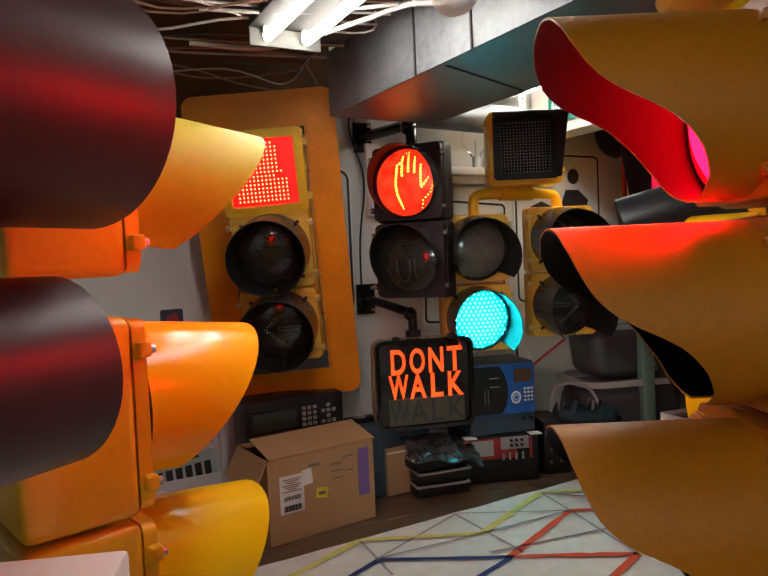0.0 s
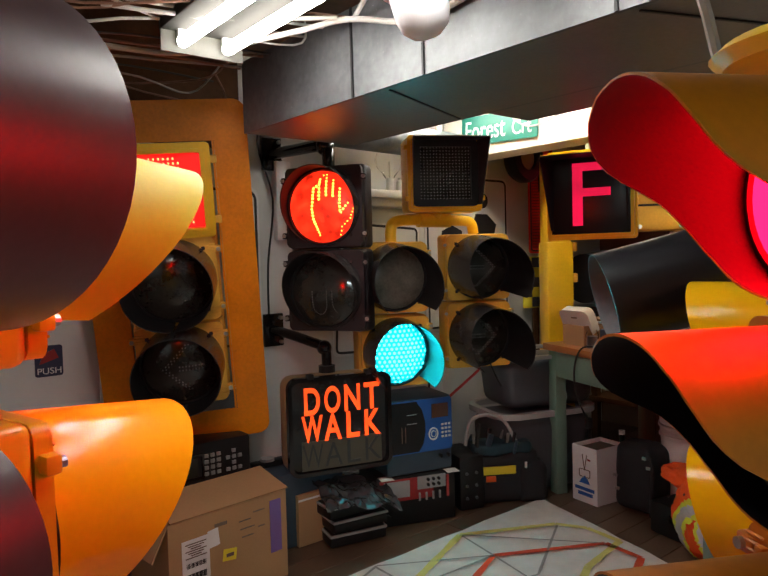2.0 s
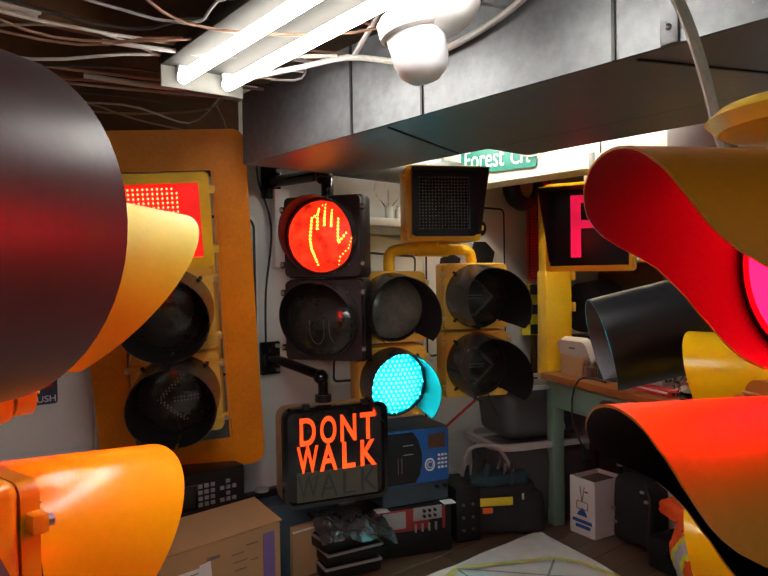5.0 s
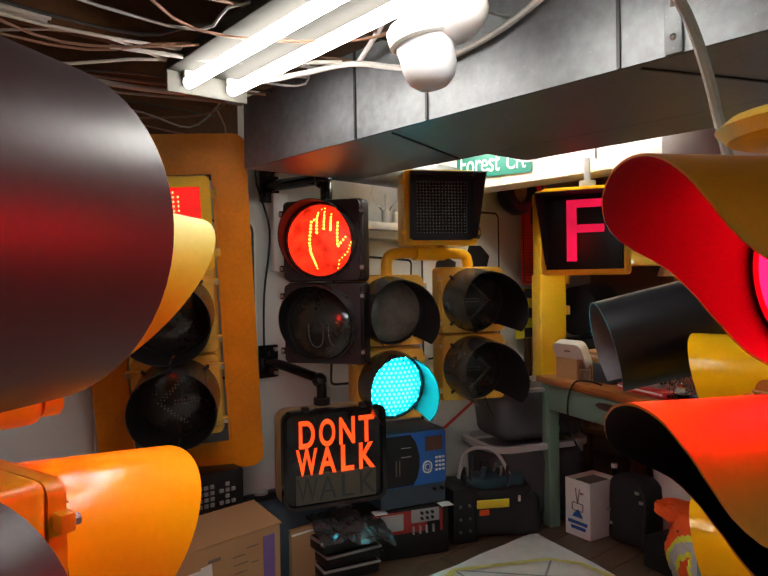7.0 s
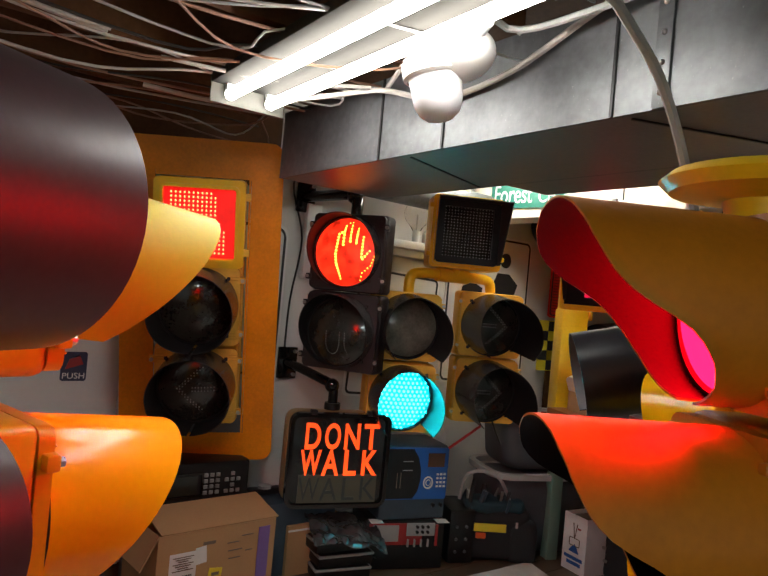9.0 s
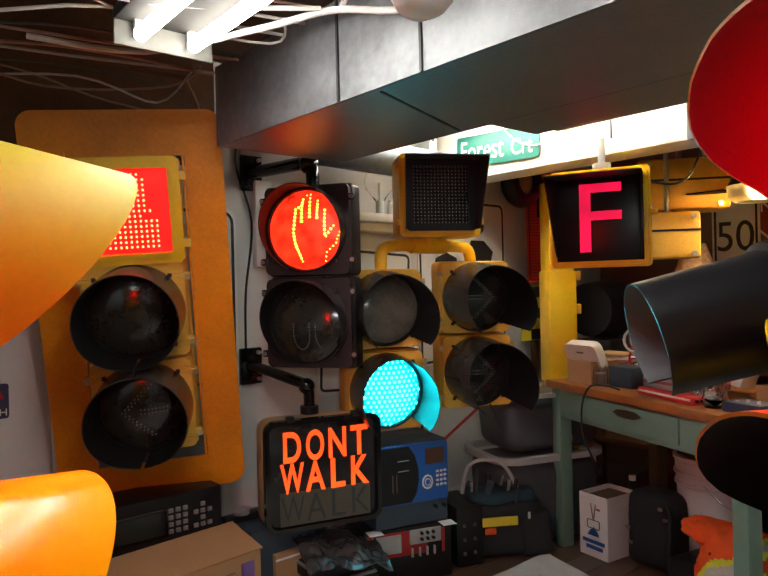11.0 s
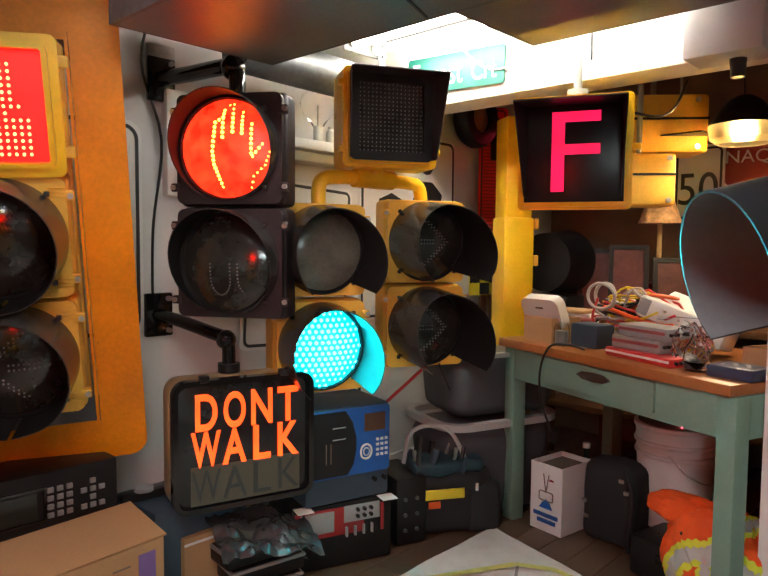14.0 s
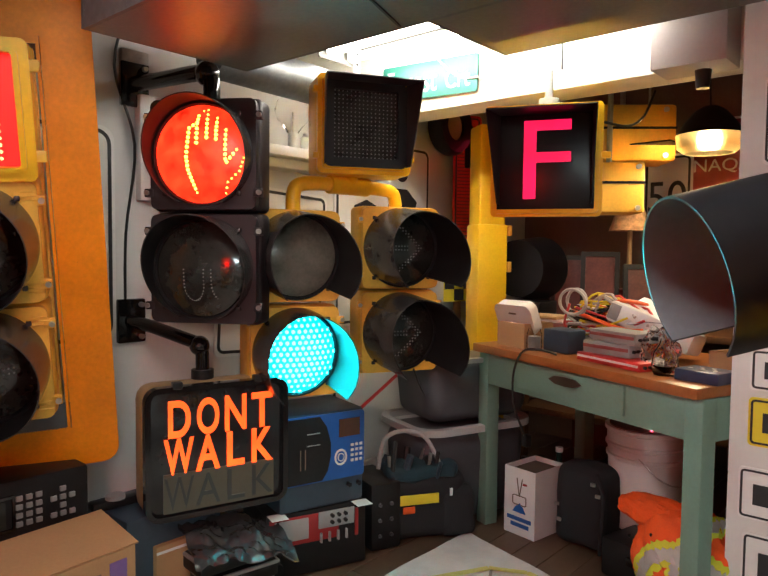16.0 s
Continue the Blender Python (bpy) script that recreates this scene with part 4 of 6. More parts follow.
# radio and red-faced unit stacked on the floor
ru = thing("control_unit", pose(0.608, 3.80, 0.0, 0, 0, 13), "black electronics case with red and grey front panel", "electronics")
part("case", box(B(), (0, 0.14, 0.115), (0.385, 0.28, 0.23), 0.008), BLACK, ru)
part("front_panel", box(B(), (-0.05, -0.003, 0.165), (0.26, 0.006, 0.10), 0.002), RED_PANEL, ru, "red panel")
part("screen", box(B(), (-0.10, -0.008, 0.17), (0.125, 0.006, 0.075), 0.002), GREY_PANEL, ru)
part("panel", box(B(), (0.07, -0.008, 0.188), (0.14, 0.006, 0.06), 0.002), GREY_PANEL, ru)
part("trim_strip", box(B(), (0.15, -0.007, 0.16), (0.012, 0.006, 0.10)), RED_PANEL, ru)
for i in range(4):
    part("slider", box(B(), (0.01 + i * 0.033, -0.01, 0.125), (0.008, 0.012, 0.035), 0.002), GREY_PANEL, ru)
for i in range(3):
    for j in range(2):
        part("knob", cyl(B(), (0.05 + i * 0.026, -0.01, 0.178 + j * 0.024), (0.05 + i * 0.026, -0.022, 0.178 + j * 0.024), 0.007, seg=10), BLACK, ru)
part("knob", cyl(B(), (-0.15, 0.0, 0.045), (-0.15, -0.02, 0.045), 0.018, seg=14), BLACK, ru)
for sx in (-0.155, 0.165):
    part("paper_tag", box(B(), (sx, -0.02, 0.231), (0.06, 0.06, 0.001)), PAPER, ru)
ra = thing("radio", pose(0.628, 3.795, 0.232, 0, 0, 18) @ Matrix.Diagonal((1.0, 1.0, 1.17, 1.0)), "slate grey radio with blue keypad panel", "radio")
part("case", box(B(), (0, 0.13, 0.148), (0.335, 0.25, 0.295), 0.012), SLATE, ra)
part("keypad_panel", slab(B(), round_rect(0.326, 0.205, 0.010, 0.0, 0.186), -0.005, 0.0), BLUE, ra, "blue keypad panel", smooth=False)
part("side_panel", slab(B(), [(-0.158, 0.088), (-0.01, 0.088), (0.012, 0.115), (0.024, 0.16), (0.024, 0.20), (0.008, 0.25), (-0.02, 0.284), (-0.158, 0.284)], -0.008, -0.004), BLACK, ra, "black speaker panel", smooth=False)
part("screen", box(B(), (0.10, -0.007, 0.24), (0.085, 0.004, 0.055)), LCD_BROWN, ra)
part("dial", lathe(B(), [(0.010, 0.004), (0.013, 0.004), (0.013, 0)], 20, pose(0.065, -0.006, 0.15, 90)), WHITE, ra)
part("dial", frame_ring(B(), 0.05, 0.05, 0.024, 0.006, -0.009, -0.005, 0.065, 0.15), WHITE, ra)
for i in range(3):
    for j in range(4):
        part("key", box(B(), (0.112 + i * 0.018, -0.007, 0.135 + j * 0.016), (0.011, 0.003, 0.008)), WHITE, ra)
for i in range(2):
    part("slider", box(B(), (-0.095 + i * 0.018, -0.0095, 0.16), (0.003, 0.003, 0.06)), GREYINK, ra)
    bar(ra, -0.045, 0.20 + 0.035 * i, 0.05, 0.003, GREY_PANEL, -0.0095)
    part("knob", cyl(B(), (0.10 + i * 0.04, 0, 0.06), (0.10 + i * 0.04, -0.014, 0.06), 0.008, seg=12), BLACK, ra)
aw = thing("picture_frame", ROOM @ pose(2.86, WALL_V - 0.12, 0.40, -4), "dark-framed pale board standing behind the radio", "frame")
part("board", box(B(), (0, 0, 0.17), (0.36, 0.008, 0.34)), TRIM, aw)
part("frame", frame_ring(B(), 0.38, 0.36, 0.006, 0.014, -0.012, 0.006, 0, 0.17), BLACK, aw)
part("prop", box(B(), (0, 0.0, -0.20), (0.30, 0.03, 0.40)), CARD, aw)

# dark small cases under film bag
for i, (z, dx) in enumerate(((0.0, 0.0), (0.062, 0.01), (0.124, -0.008))):
    c = thing("equipment_case", pose(0.33 + dx, 3.63, z, 0, 0, 20 + 4 * i), "flat black case with grey edge, stacked on the floor", "case", "stacked cases")
    part("body", box(B(), (0, 0.10, 0.028), (0.26, 0.20, 0.056), 0.01), BLACK, c)
    part("edge", box(B(), (0, 0.10, 0.048), (0.266, 0.206, 0.012), 0.004), GREY_PANEL, c)
fb = thing("plastic_bag", pose(0.325, 3.64, 0.222, 10, 8, 18), "crumpled clear plastic bag lying over dark cases", "bag")
bm = B()
bmesh.ops.create_grid(bm, x_segments=44, y_segments=32, size=0.5, matrix=Matrix.Diagonal((0.34, 0.24, 1, 1)))
for v in bm.verts:
    v.co.z = 0.034 * noise.noise(v.co * 11) + 0.020 * abs(noise.noise(v.co * 26)) - 0.10 * max(0, abs(v.co.x) - 0.12) - 0.25 * max(0, -0.05 - v.co.y)
bmesh.ops.solidify(bm, geom=list(bm.faces), thickness=0.003)
part("film", bm, surf("cloudy_dark_film", (0.035, 0.036, 0.038), 0.22, var=0.4, scale=8, bump=0.5, fine=30), fb)

# cardboard boxes
cb = thing("cardboard_box", pose(-0.345, 3.085, 0, 0, 0, 38.6), "brown cardboard shipping box with labels, flap half open", "cardboard box", "cardboard boxes")
W_, D_, H_ = 0.487, 0.30, 0.335
part("front_wall", box(B(), (W_ / 2, 0.003, H_ / 2), (W_, 0.006, H_)), CARD, cb)
part("back_wall", box(B(), (W_ / 2, D_ - 0.003, H_ / 2), (W_, 0.006, H_)), CARD, cb)
for x in (0.003, W_ - 0.003):
    part("side_wall", box(B(), (x, D_ / 2, H_ / 2), (0.006, D_ - 0.012, H_)), CARD, cb)
part("bottom", box(B(), (W_ / 2, D_ / 2, 0.004), (W_ - 0.01, D_ - 0.01, 0.006)), CARD_IN, cb)
part("flap", box(B(), (W_ / 2 + 0.01, 0.095, 0), (W_, 0.19, 0.005), 0, pose(0, 0.0, H_ + 0.004, 14)), CARD, cb, "front flap folded in")
part("flap", box(B(), (W_ / 2, -0.07, 0), (W_, 0.15, 0.005), 0, pose(0, D_, H_ + 0.003, -9)), CARD, cb)
part("flap", box(B(), (-0.06, D_ / 2, 0), (0.13, D_, 0.005), 0, pose(0.0, 0, H_, 0, -62)), CARD, cb)
part("label", box(B(), (0.10, -0.002, 0.19), (0.105, 0.002, 0.15)), PAPER, cb, "white shipping label")
for i in range(7):
    bar(cb, 0.10, 0.25 - i * 0.008, 0.08 - 0.02 * (i % 3), 0.003, GREYINK, -0.004)
for i in range(16):
    bar(cb, 0.064 + i * 0.0048, 0.135 + 0.05 * 0, 0.0022 + 0.001 * (i % 3), 0.022, INK, -0.004)
    bar(cb, 0.064 + i * 0.0048, 0.175, 0.001 + 0.0012 * ((i * 7) % 3), 0.016, INK, -0.004)
part("label", box(B(), (0.195, -0.002, 0.225), (0.042, 0.002, 0.062), 0, pose(0, 0, 0, 0, -6)), PAPER, cb)
part("label", box(B(), (0, -0.003, 0), (0.055, 0.002, 0.042), 0, pose(0.232, 0, 0.165, 0, 8)), LABEL_YEL, cb, "small yellow label")
bar(cb, 0.232, 0.165, 0.03, 0.012, GREYINK, -0.006)
part("tape", box(B(), (0.435, -0.002, 0.21), (0.05, 0.002, 0.20)), PURPLE, cb, "purple tape")
for i, (x, z, w) in enumerate(((0.20, 0.285, 0.05), (0.30, 0.27, 0.05), (0.31, 0.24, 0.06), (0.31, 0.21, 0.05), (0.37, 0.23, 0.03), (0.36, 0.29, 0.05))):
    bar(cb, x, z, w, 0.012 if i == 0 else 0.004, GREYINK, -0.003)
c2 = thing("cardboard_box", pose(0.075, 3.62, 0, 0, 0, 33), "low brown cardboard box behind the shipping box", "cardboard box", "cardboard boxes")
part("body", box(B(), (0.16, 0.13, 0.11), (0.32, 0.26, 0.22), 0.003), CARD, c2)
part("tape", box(B(), (0.16, -0.002, 0.20), (0.32, 0.002, 0.008)), TRIM, c2)

# stereo with keypad on a low black stand
st = thing("stereo", ROOM @ pose(1.32, 3.06, 0.045, 0, 0, -1), "black stereo deck with grey keypad on a low cabinet", "stereo")
part("cabinet", box(B(), (0.37, 0.095, 0.078), (0.46, 0.19, 0.246), 0.008), BLACK, st)
part("deck", box(B(), (0.37, 0.095, 0.33), (0.46, 0.19, 0.26), 0.01), BLACK, st)
part("screen", box(B(), (0.27, -0.002, 0.37), (0.20, 0.006, 0.075), 0.002), LCD, st)
part("bezel", frame_ring(B(), 0.25, 0.10, 0.006, 0.008, -0.006, 0.002, 0.27, 0.37), BLACK_GLOSS, st)
for i in range(3):
    for j in range(4):
        part("key", box(B(), (0.405 + i * 0.026, -0.004, 0.335 + j * 0.024), (0.017, 0.008, 0.015), 0.002), GREY_PANEL, st)
for i, j in ((0, 1), (1, 0), (1, 1), (1, 2), (2, 1), (0, 3), (1, 3), (2, 3)):
    part("key", box(B(), (0.497 + i * 0.026, -0.004, 0.335 + (3 - j) * 0.024), (0.017, 0.008, 0.015), 0.002), GREY_PANEL, st)
for i in range(5):
    part("jack", cyl(B(), (0.46 + i * 0.022, 0, 0.26), (0.46 + i * 0.022, -0.008, 0.26), 0.006, seg=8), GREY_PANEL, st)
ld = thing("low_cabinet", ROOM @ pose(2.05, WALL_V - 0.02, 0), "low dark grey cabinet against the wall", "cabinet")
part("body", box(B(), (0.12, -0.14, 0.16), (0.34, 0.26, 0.32), 0.008), SLATE, ld)
tp = thing("tape_dispenser", pose(-0.06, 3.73, 0.322, 0, 0, 30), "small black tape tool on the low cabinet", "tool")
part("body", box(B(), (0, 0, 0.015), (0.15, 0.05, 0.03), 0.01), BLACK, tp)
part("disc", cyl(B(), (0, -0.01, 0.03), (0, -0.01, 0.042), 0.03, seg=20), GREY_PANEL, tp)

# rug with drawn road lines
rug = thing("rug", pose(1.255, 3.985, 0, 0, 0, 34.0), "off-white rug with yellow, red and grey line pattern", "rug")
bm = B()
bmesh.ops.create_grid(bm, x_segments=60, y_segments=50, size=0.5, matrix=Matrix.Translation((-1.15, -0.90, 0.010)) @ Matrix.Diagonal((2.3, 1.8, 1, 1)))
for v in bm.verts:
    v.co.x += 0.006 * noise.noise(v.co * 7) + 0.29 * v.co.y * max(0, 1 + v.co.x)
    v.co.y += 0.006 * noise.noise(v.co * 6 + Vector((3, 0, 0)))
    v.co.z += 0.003 * noise.noise(v.co * 5)
bmesh.ops.solidify(bm, geom=list(bm.faces), thickness=0.010)
part("rug_surface", bm, MAT_WHITE, rug)


def rug_line(pts, w, mat):
    bm = B()
    for (a, b), (c, d) in zip(pts, pts[1:]):
        L = math.hypot(c - a, d - b)
        n = max(2, int(L / 0.04))
        q = []
        for i in range(n + 1):
            t = i / n
            x, y = a + (c - a) * t, b + (d - b) * t
            nx, ny = -(d - b) / L, (c - a) / L
            ww = w / 2 * (1 + 0.35 * noise.noise(Vector((x * 40, y * 40, w * 90))))
            q.append((bm.verts.new((x + nx * ww, y + ny * ww, 0.0165)), bm.verts.new((x - nx * ww, y - ny * ww, 0.0165))))
        for e, f in zip(q, q[1:]):
            bm.faces.new((e[0], e[1], f[1], f[0]))
    part("line", bm, mat, rug)


rug_line([(-1.95, -0.18), (-1.53, -0.02), (-1.11, -0.24), (-0.62, -0.04), (-0.23, -0.25), (-0.17, -0.37), (-0.19, -0.54), (-0.48, -0.58), (-0.77, -0.70)], 0.030, RUG_YEL)
rug_line([(-1.15, -0.46), (-0.67, -0.27), (-0.25, -0.51), (-0.27, -0.68), (-0.60, -0.80)], 0.028, RUG_RED)
rug_line([(-1.15, -0.46), (-0.77, -0.70), (-0.98, -0.77), (-1.30, -0.70)], 0.028, RUG_RED)
rug_line([(-1.75, -0.29), (-1.55, -0.21), (-1.15, -0.465), (-1.34, -0.52), (-1.60, -0.60)], 0.024, RUG_BLUE)
for q in ([(-1.55, -0.20), (-1.07, -0.02), (-0.67, -0.27), (-0.62, -0.04)], [(-1.53, -0.02), (-1.57, -0.34)], [(-1.08, -0.02), (-1.09, -0.46)], [(-1.55, -0.20), (-1.11, -0.24), (-0.67, -0.27)], [(-1.19, -0.39), (-0.67, -0.49), (-0.23, -0.26)], [(-0.67, -0.27), (-0.77, -0.70)], [(-0.62, -0.04), (-0.25, -0.51)]):
    rug_line(q, 0.011, RUG_GREY)

# ---- workbench and what stands on it ----
def heap(c, s, seed, amp=0.026):
    bm = B()
    bmesh.ops.create_icosphere(bm, subdivisions=5, radius=1.0, matrix=Matrix.Diagonal((1, 1, 1, 1)))
    for v in bm.verts:
        d = v.co.normalized()
        q = Vector((d.x * 2.6 + 0.8 * d.z, d.y * 2.6, d.z * 1.1))
        w = 1 + amp * 8 * (noise.noise(d * 1.9 + Vector((seed, 0, 0))) * 0.7 - abs(noise.noise(q * 2.0 + Vector((0, seed, 0)))) * 0.75 + 0.12)
        v.co = Vector((c[0] + d.x * s[0] * w, c[1] + d.y * s[1] * w, max(0.002, c[2] + d.z * s[2] * w)))
    return bm


TB = pose(1.345, 4.10, 0, 0, 0, -76.4)
tb = thing("workbench", TB, "sage green wooden table with varnished orange-brown top and drawer", "table")
part("tabletop", box(B(), (0.515, 0.31, 0.747), (1.075, 0.66, 0.034), 0.004), BENCH_WOOD, tb, "varnished orange-brown top")
part("apron", box(B(), (0.53, 0.012, 0.665), (1.0, 0.022, 0.128), 0.002), BENCH_GREEN, tb)
part("apron", box(B(), (0.53, 0.60, 0.665), (1.0, 0.022, 0.128), 0.002), BENCH_GREEN, tb)
for x in (0.015, 1.045):
    part("apron", box(B(), (x, 0.30, 0.665), (0.022, 0.56, 0.128), 0.002), BENCH_GREEN, tb)
for x in (0.03, 1.03):
    for y in (0.03, 0.585):
        part("leg", box(B(), (x, y, 0.365), (0.062, 0.062, 0.73), 0.004), BENCH_GREEN, tb)
dr = part("drawer", box(B(), (0.52, -0.004, 0.672), (0.52, 0.012, 0.098), 0.002), BENCH_GREEN, tb)
part("drawer_pull", slab(B(), [(0.44, 0.69), (0.47, 0.705), (0.52, 0.708), (0.57, 0.705), (0.60, 0.69), (0.57, 0.677), (0.52, 0.674), (0.47, 0.677)], -0.018, -0.008), surf("bronze_pull", (0.10, 0.07, 0.05), 0.35, 0.6), dr, "dark bronze pull")
TOPZ = 0.764


def on_table(x, y, z=0.0, rz=0.0, rx=0.0, ry=0.0):
    return TB @ pose(x, y, TOPZ + z, rx, ry, rz)


cbx = thing("cardboard_box", on_table(0.055, 0.05), "small brown cardboard box on the workbench", "cardboard box", "cardboard boxes")
for c_, s_ in (((0.085, 0.003, 0.05), (0.17, 0.006, 0.10)), ((0.085, 0.147, 0.05), (0.17, 0.006, 0.10)), ((0.003, 0.075, 0.05), (0.006, 0.138, 0.10)), ((0.167, 0.075, 0.05), (0.006, 0.138, 0.10)), ((0.085, 0.075, 0.004), (0.158, 0.138, 0.006))):
    part("side", box(B(), c_, s_), CARD, cbx)
rt = thing("router", on_table(0.14, 0.11, 0.055, 10, 24, 0) @ Matrix.Scale(1.25, 4), "white plastic router tipped into the box", "router")
part("body", slab(B(), round_rect(0.15, 0.11, 0.025, 0, 0.055), -0.018, 0.018), WHITE, rt)
bar(rt, 0, 0.08, 0.03, 0.006, GREYINK, -0.02)
jr = thing("glass_jar", on_table(0.255, 0.075), "small glass jar with pale contents", "jar")
part("glass", lathe(B(), [(0, 0), (0.028, 0), (0.03, 0.006), (0.03, 0.065), (0.024, 0.075), (0.024, 0.085), (0.022, 0.085), (0.022, 0.073), (0.027, 0.063), (0.027, 0.008), (0, 0.006)], 22), GLASS, jr)
part("contents", cyl(B(), (0, 0, 0.009), (0, 0, 0.055), 0.024, seg=18), GREY_PANEL, jr)
bk = thing("tool_box", on_table(0.345, 0.11, 0, 4), "small dark plastic box", "box")
part("body", box(B(), (0, 0.04, 0.045), (0.13, 0.10, 0.09), 0.008), SLATE, bk)
for i, (w, d, h, z, mat, lab) in enumerate(((0.30, 0.13, 0.030, 0.0, RED_PLASTIC, "red flat case with white edge"), (0.20, 0.12, 0.045, 0.030, GREY_PANEL, "grey metal power supply box"), (0.21, 0.11, 0.042, 0.076, GREY_PANEL, "grey metal power supply box"))):
    o = thing("power_supply" if i else "flat_case", on_table(0.50 + 0.02 * i, 0.06 + 0.01 * i, z, (-4, 3, -2)[i]), lab, "electronics", "stacked electronics")
    part("body", box(B(), (w / 2, d / 2, h / 2), (w, d, h - 0.001), 0.004), mat, o)
    part("strip", box(B(), (w / 2, -0.002, h * 0.6), (w * 0.96, 0.003, h * 0.25)), PINKISH if i else WHITE, o)
    for k in range(4):
        part("terminal", cyl(B(), (w, 0.02 + k * 0.022, h * 0.5), (w + 0.008, 0.02 + k * 0.022, h * 0.5), 0.006, seg=8), BLACK, o)
wt = thing("white_case", on_table(0.50, 0.24, 0.125, 10, -10, 17), "white plastic equipment cover lying tilted", "case")
part("body", box(B(), (0.13, 0.05, 0.04), (0.34, 0.11, 0.08), 0.014), WHITE, wt)
part("grille", box(B(), (-0.01, -0.003, 0.04), (0.045, 0.01, 0.06), 0.004), GREY_PANEL, wt)
gg = thing("glass_bottle", on_table(0.855, 0.09), "short clear glass bottle", "bottle")
part("glass", lathe(B(), [(0, 0), (0.035, 0), (0.042, 0.03), (0.036, 0.07), (0.018, 0.10), (0.016, 0.115), (0.013, 0.115), (0.015, 0.098), (0.033, 0.068), (0.038, 0.03), (0, 0.004)], 22), GLASS, gg)
cb3 = thing("cardboard_box", on_table(0.93, 0.20), "open brown cardboard box on the workbench", "cardboard box", "cardboard boxes")
for c_, s_ in (((0.085, 0.003, 0.04), (0.17, 0.006, 0.08)), ((0.085, 0.177, 0.04), (0.17, 0.006, 0.08)), ((0.003, 0.09, 0.04), (0.006, 0.168, 0.08)), ((0.167, 0.09, 0.04), (0.006, 0.168, 0.08)), ((0.085, 0.09, 0.004), (0.158, 0.168, 0.006))):
    part("side", box(B(), c_, s_), CARD, cb3)
nb = thing("small_box", on_table(0.92, 0.05, 0, 6), "flat navy box with white marks", "box")
part("body", box(B(), (0.07, 0.055, 0.018), (0.14, 0.11, 0.036), 0.004), NAVY, nb)
for i in range(7):
    part("mark", box(B(), (0.03 + 0.013 * i, 0.04 + 0.02 * ((i * 5) % 3), 0.0368), (0.012, 0.008, 0.001)), WHITE, nb)
rnd = random.Random(4)
cl = thing("wire_heap", on_table(0.36, 0.24), "tangled heap of white, red and yellow wires and bags", "wires")
tagged(cl, kind="stuff")
for mat, n, r in ((CABLE_W, 16, 0.006), (RED_PLASTIC, 12, 0.005), (LABEL_YEL, 9, 0.0045), (CABLE_K, 8, 0.005), (SIGN_ORANGE, 5, 0.008)):
    bm = B()
    for i in range(n):
        q = [(rnd.uniform(-0.16, 0.34), rnd.uniform(0.0, 0.20), rnd.uniform(0.05, 0.24)) for _ in range(5)]
        q = [(x, y, z * (1 - 0.5 * abs(x - 0.05) / 0.3)) for x, y, z in q]
        pipe(bm, q, r, 6, 5)
    part("wire", bm, mat, cl)
for i in range(16):
    bm = B()
    bmesh.ops.create_grid(bm, x_segments=8, y_segments=6, size=0.5, matrix=pose(rnd.uniform(-0.12, 0.32), rnd.uniform(0.02, 0.18), 0.02 + i * 0.0105, rnd.uniform(-18, 18), rnd.uniform(-18, 18), rnd.uniform(-35, 35)) @ Matrix.Diagonal((0.17, 0.12, 1, 1)))
    for v in bm.verts:
        v.co.z += 0.010 * noise.noise(v.co * 18)
    bmesh.ops.solidify(bm, geom=list(bm.faces), thickness=0.003)
    part("packet", bm, (PAPER, GREY_PANEL, SILVER_TAPE, PINKISH, WHITE)[i % 5], cl)
lp = thing("cable_loop", on_table(0.30, 0.24, 0.14), "coiled white cable on the heap", "cable")
part("coil", pipe(B(), [(0.06 * math.cos(a) * (1 + 0.02 * a / 6), 0.02 * math.sin(a * 0.5), 0.05 + 0.05 * math.sin(a)) for a in np.linspace(0, 18, 50)], 0.006, 8, 2), CABLE_W, lp)
fbag = thing("plastic_bag", on_table(0.80, 0.13), "clear crumpled plastic bag on the workbench", "bag")
bm = B()
bmesh.ops.create_icosphere(bm, subdivisions=4, radius=1.0)
for v in bm.verts:
    d = v.co.normalized()
    w = 1 + 0.35 * noise.noise(d * 2.6) + 0.22 * abs(noise.noise(d * 6.0))
    v.co = Vector((d.x * 0.060 * w, d.y * 0.045 * w, max(0.002, 0.06 + d.z * 0.072 * w)))
part("film", bm, BAG_FILM, fbag).visible_shadow = False
part("contents", heap((0.0, 0.0, 0.02), (0.035, 0.028, 0.022), 4, 0.05), GREY_PANEL, fbag)
pap = thing("paper_stack", on_table(0.03, 0.33, 0, 12), "loose papers and a flat carton on the workbench end", "papers")
for i in range(7):
    part("sheet", box(B(), (0.01 * ((i * 5) % 3), 0.008 * ((i * 7) % 4), 0.008 + 0.016 * i), (0.17, 0.13, 0.013), 0.002, pose(0, 0, 0, 0, 0, 9 * ((i * 3) % 4) - 14)), (CARD, PAPER, GREY_PANEL, PAPER, PINKISH, PAPER, CARD)[i], pap)
pwr = thing("extension_lead", None, "black power cord hanging off the workbench", "cable")
part("cord", pipe(B(), [TB @ Vector(p) for p in ((0.42, 0.04, 0.77), (0.38, 0.0, 0.785), (0.30, -0.02, 0.77), (0.26, -0.03, 0.68), (0.245, -0.012, 0.55), (0.24, 0.05, 0.42))], 0.0045), CABLE_K, pwr)
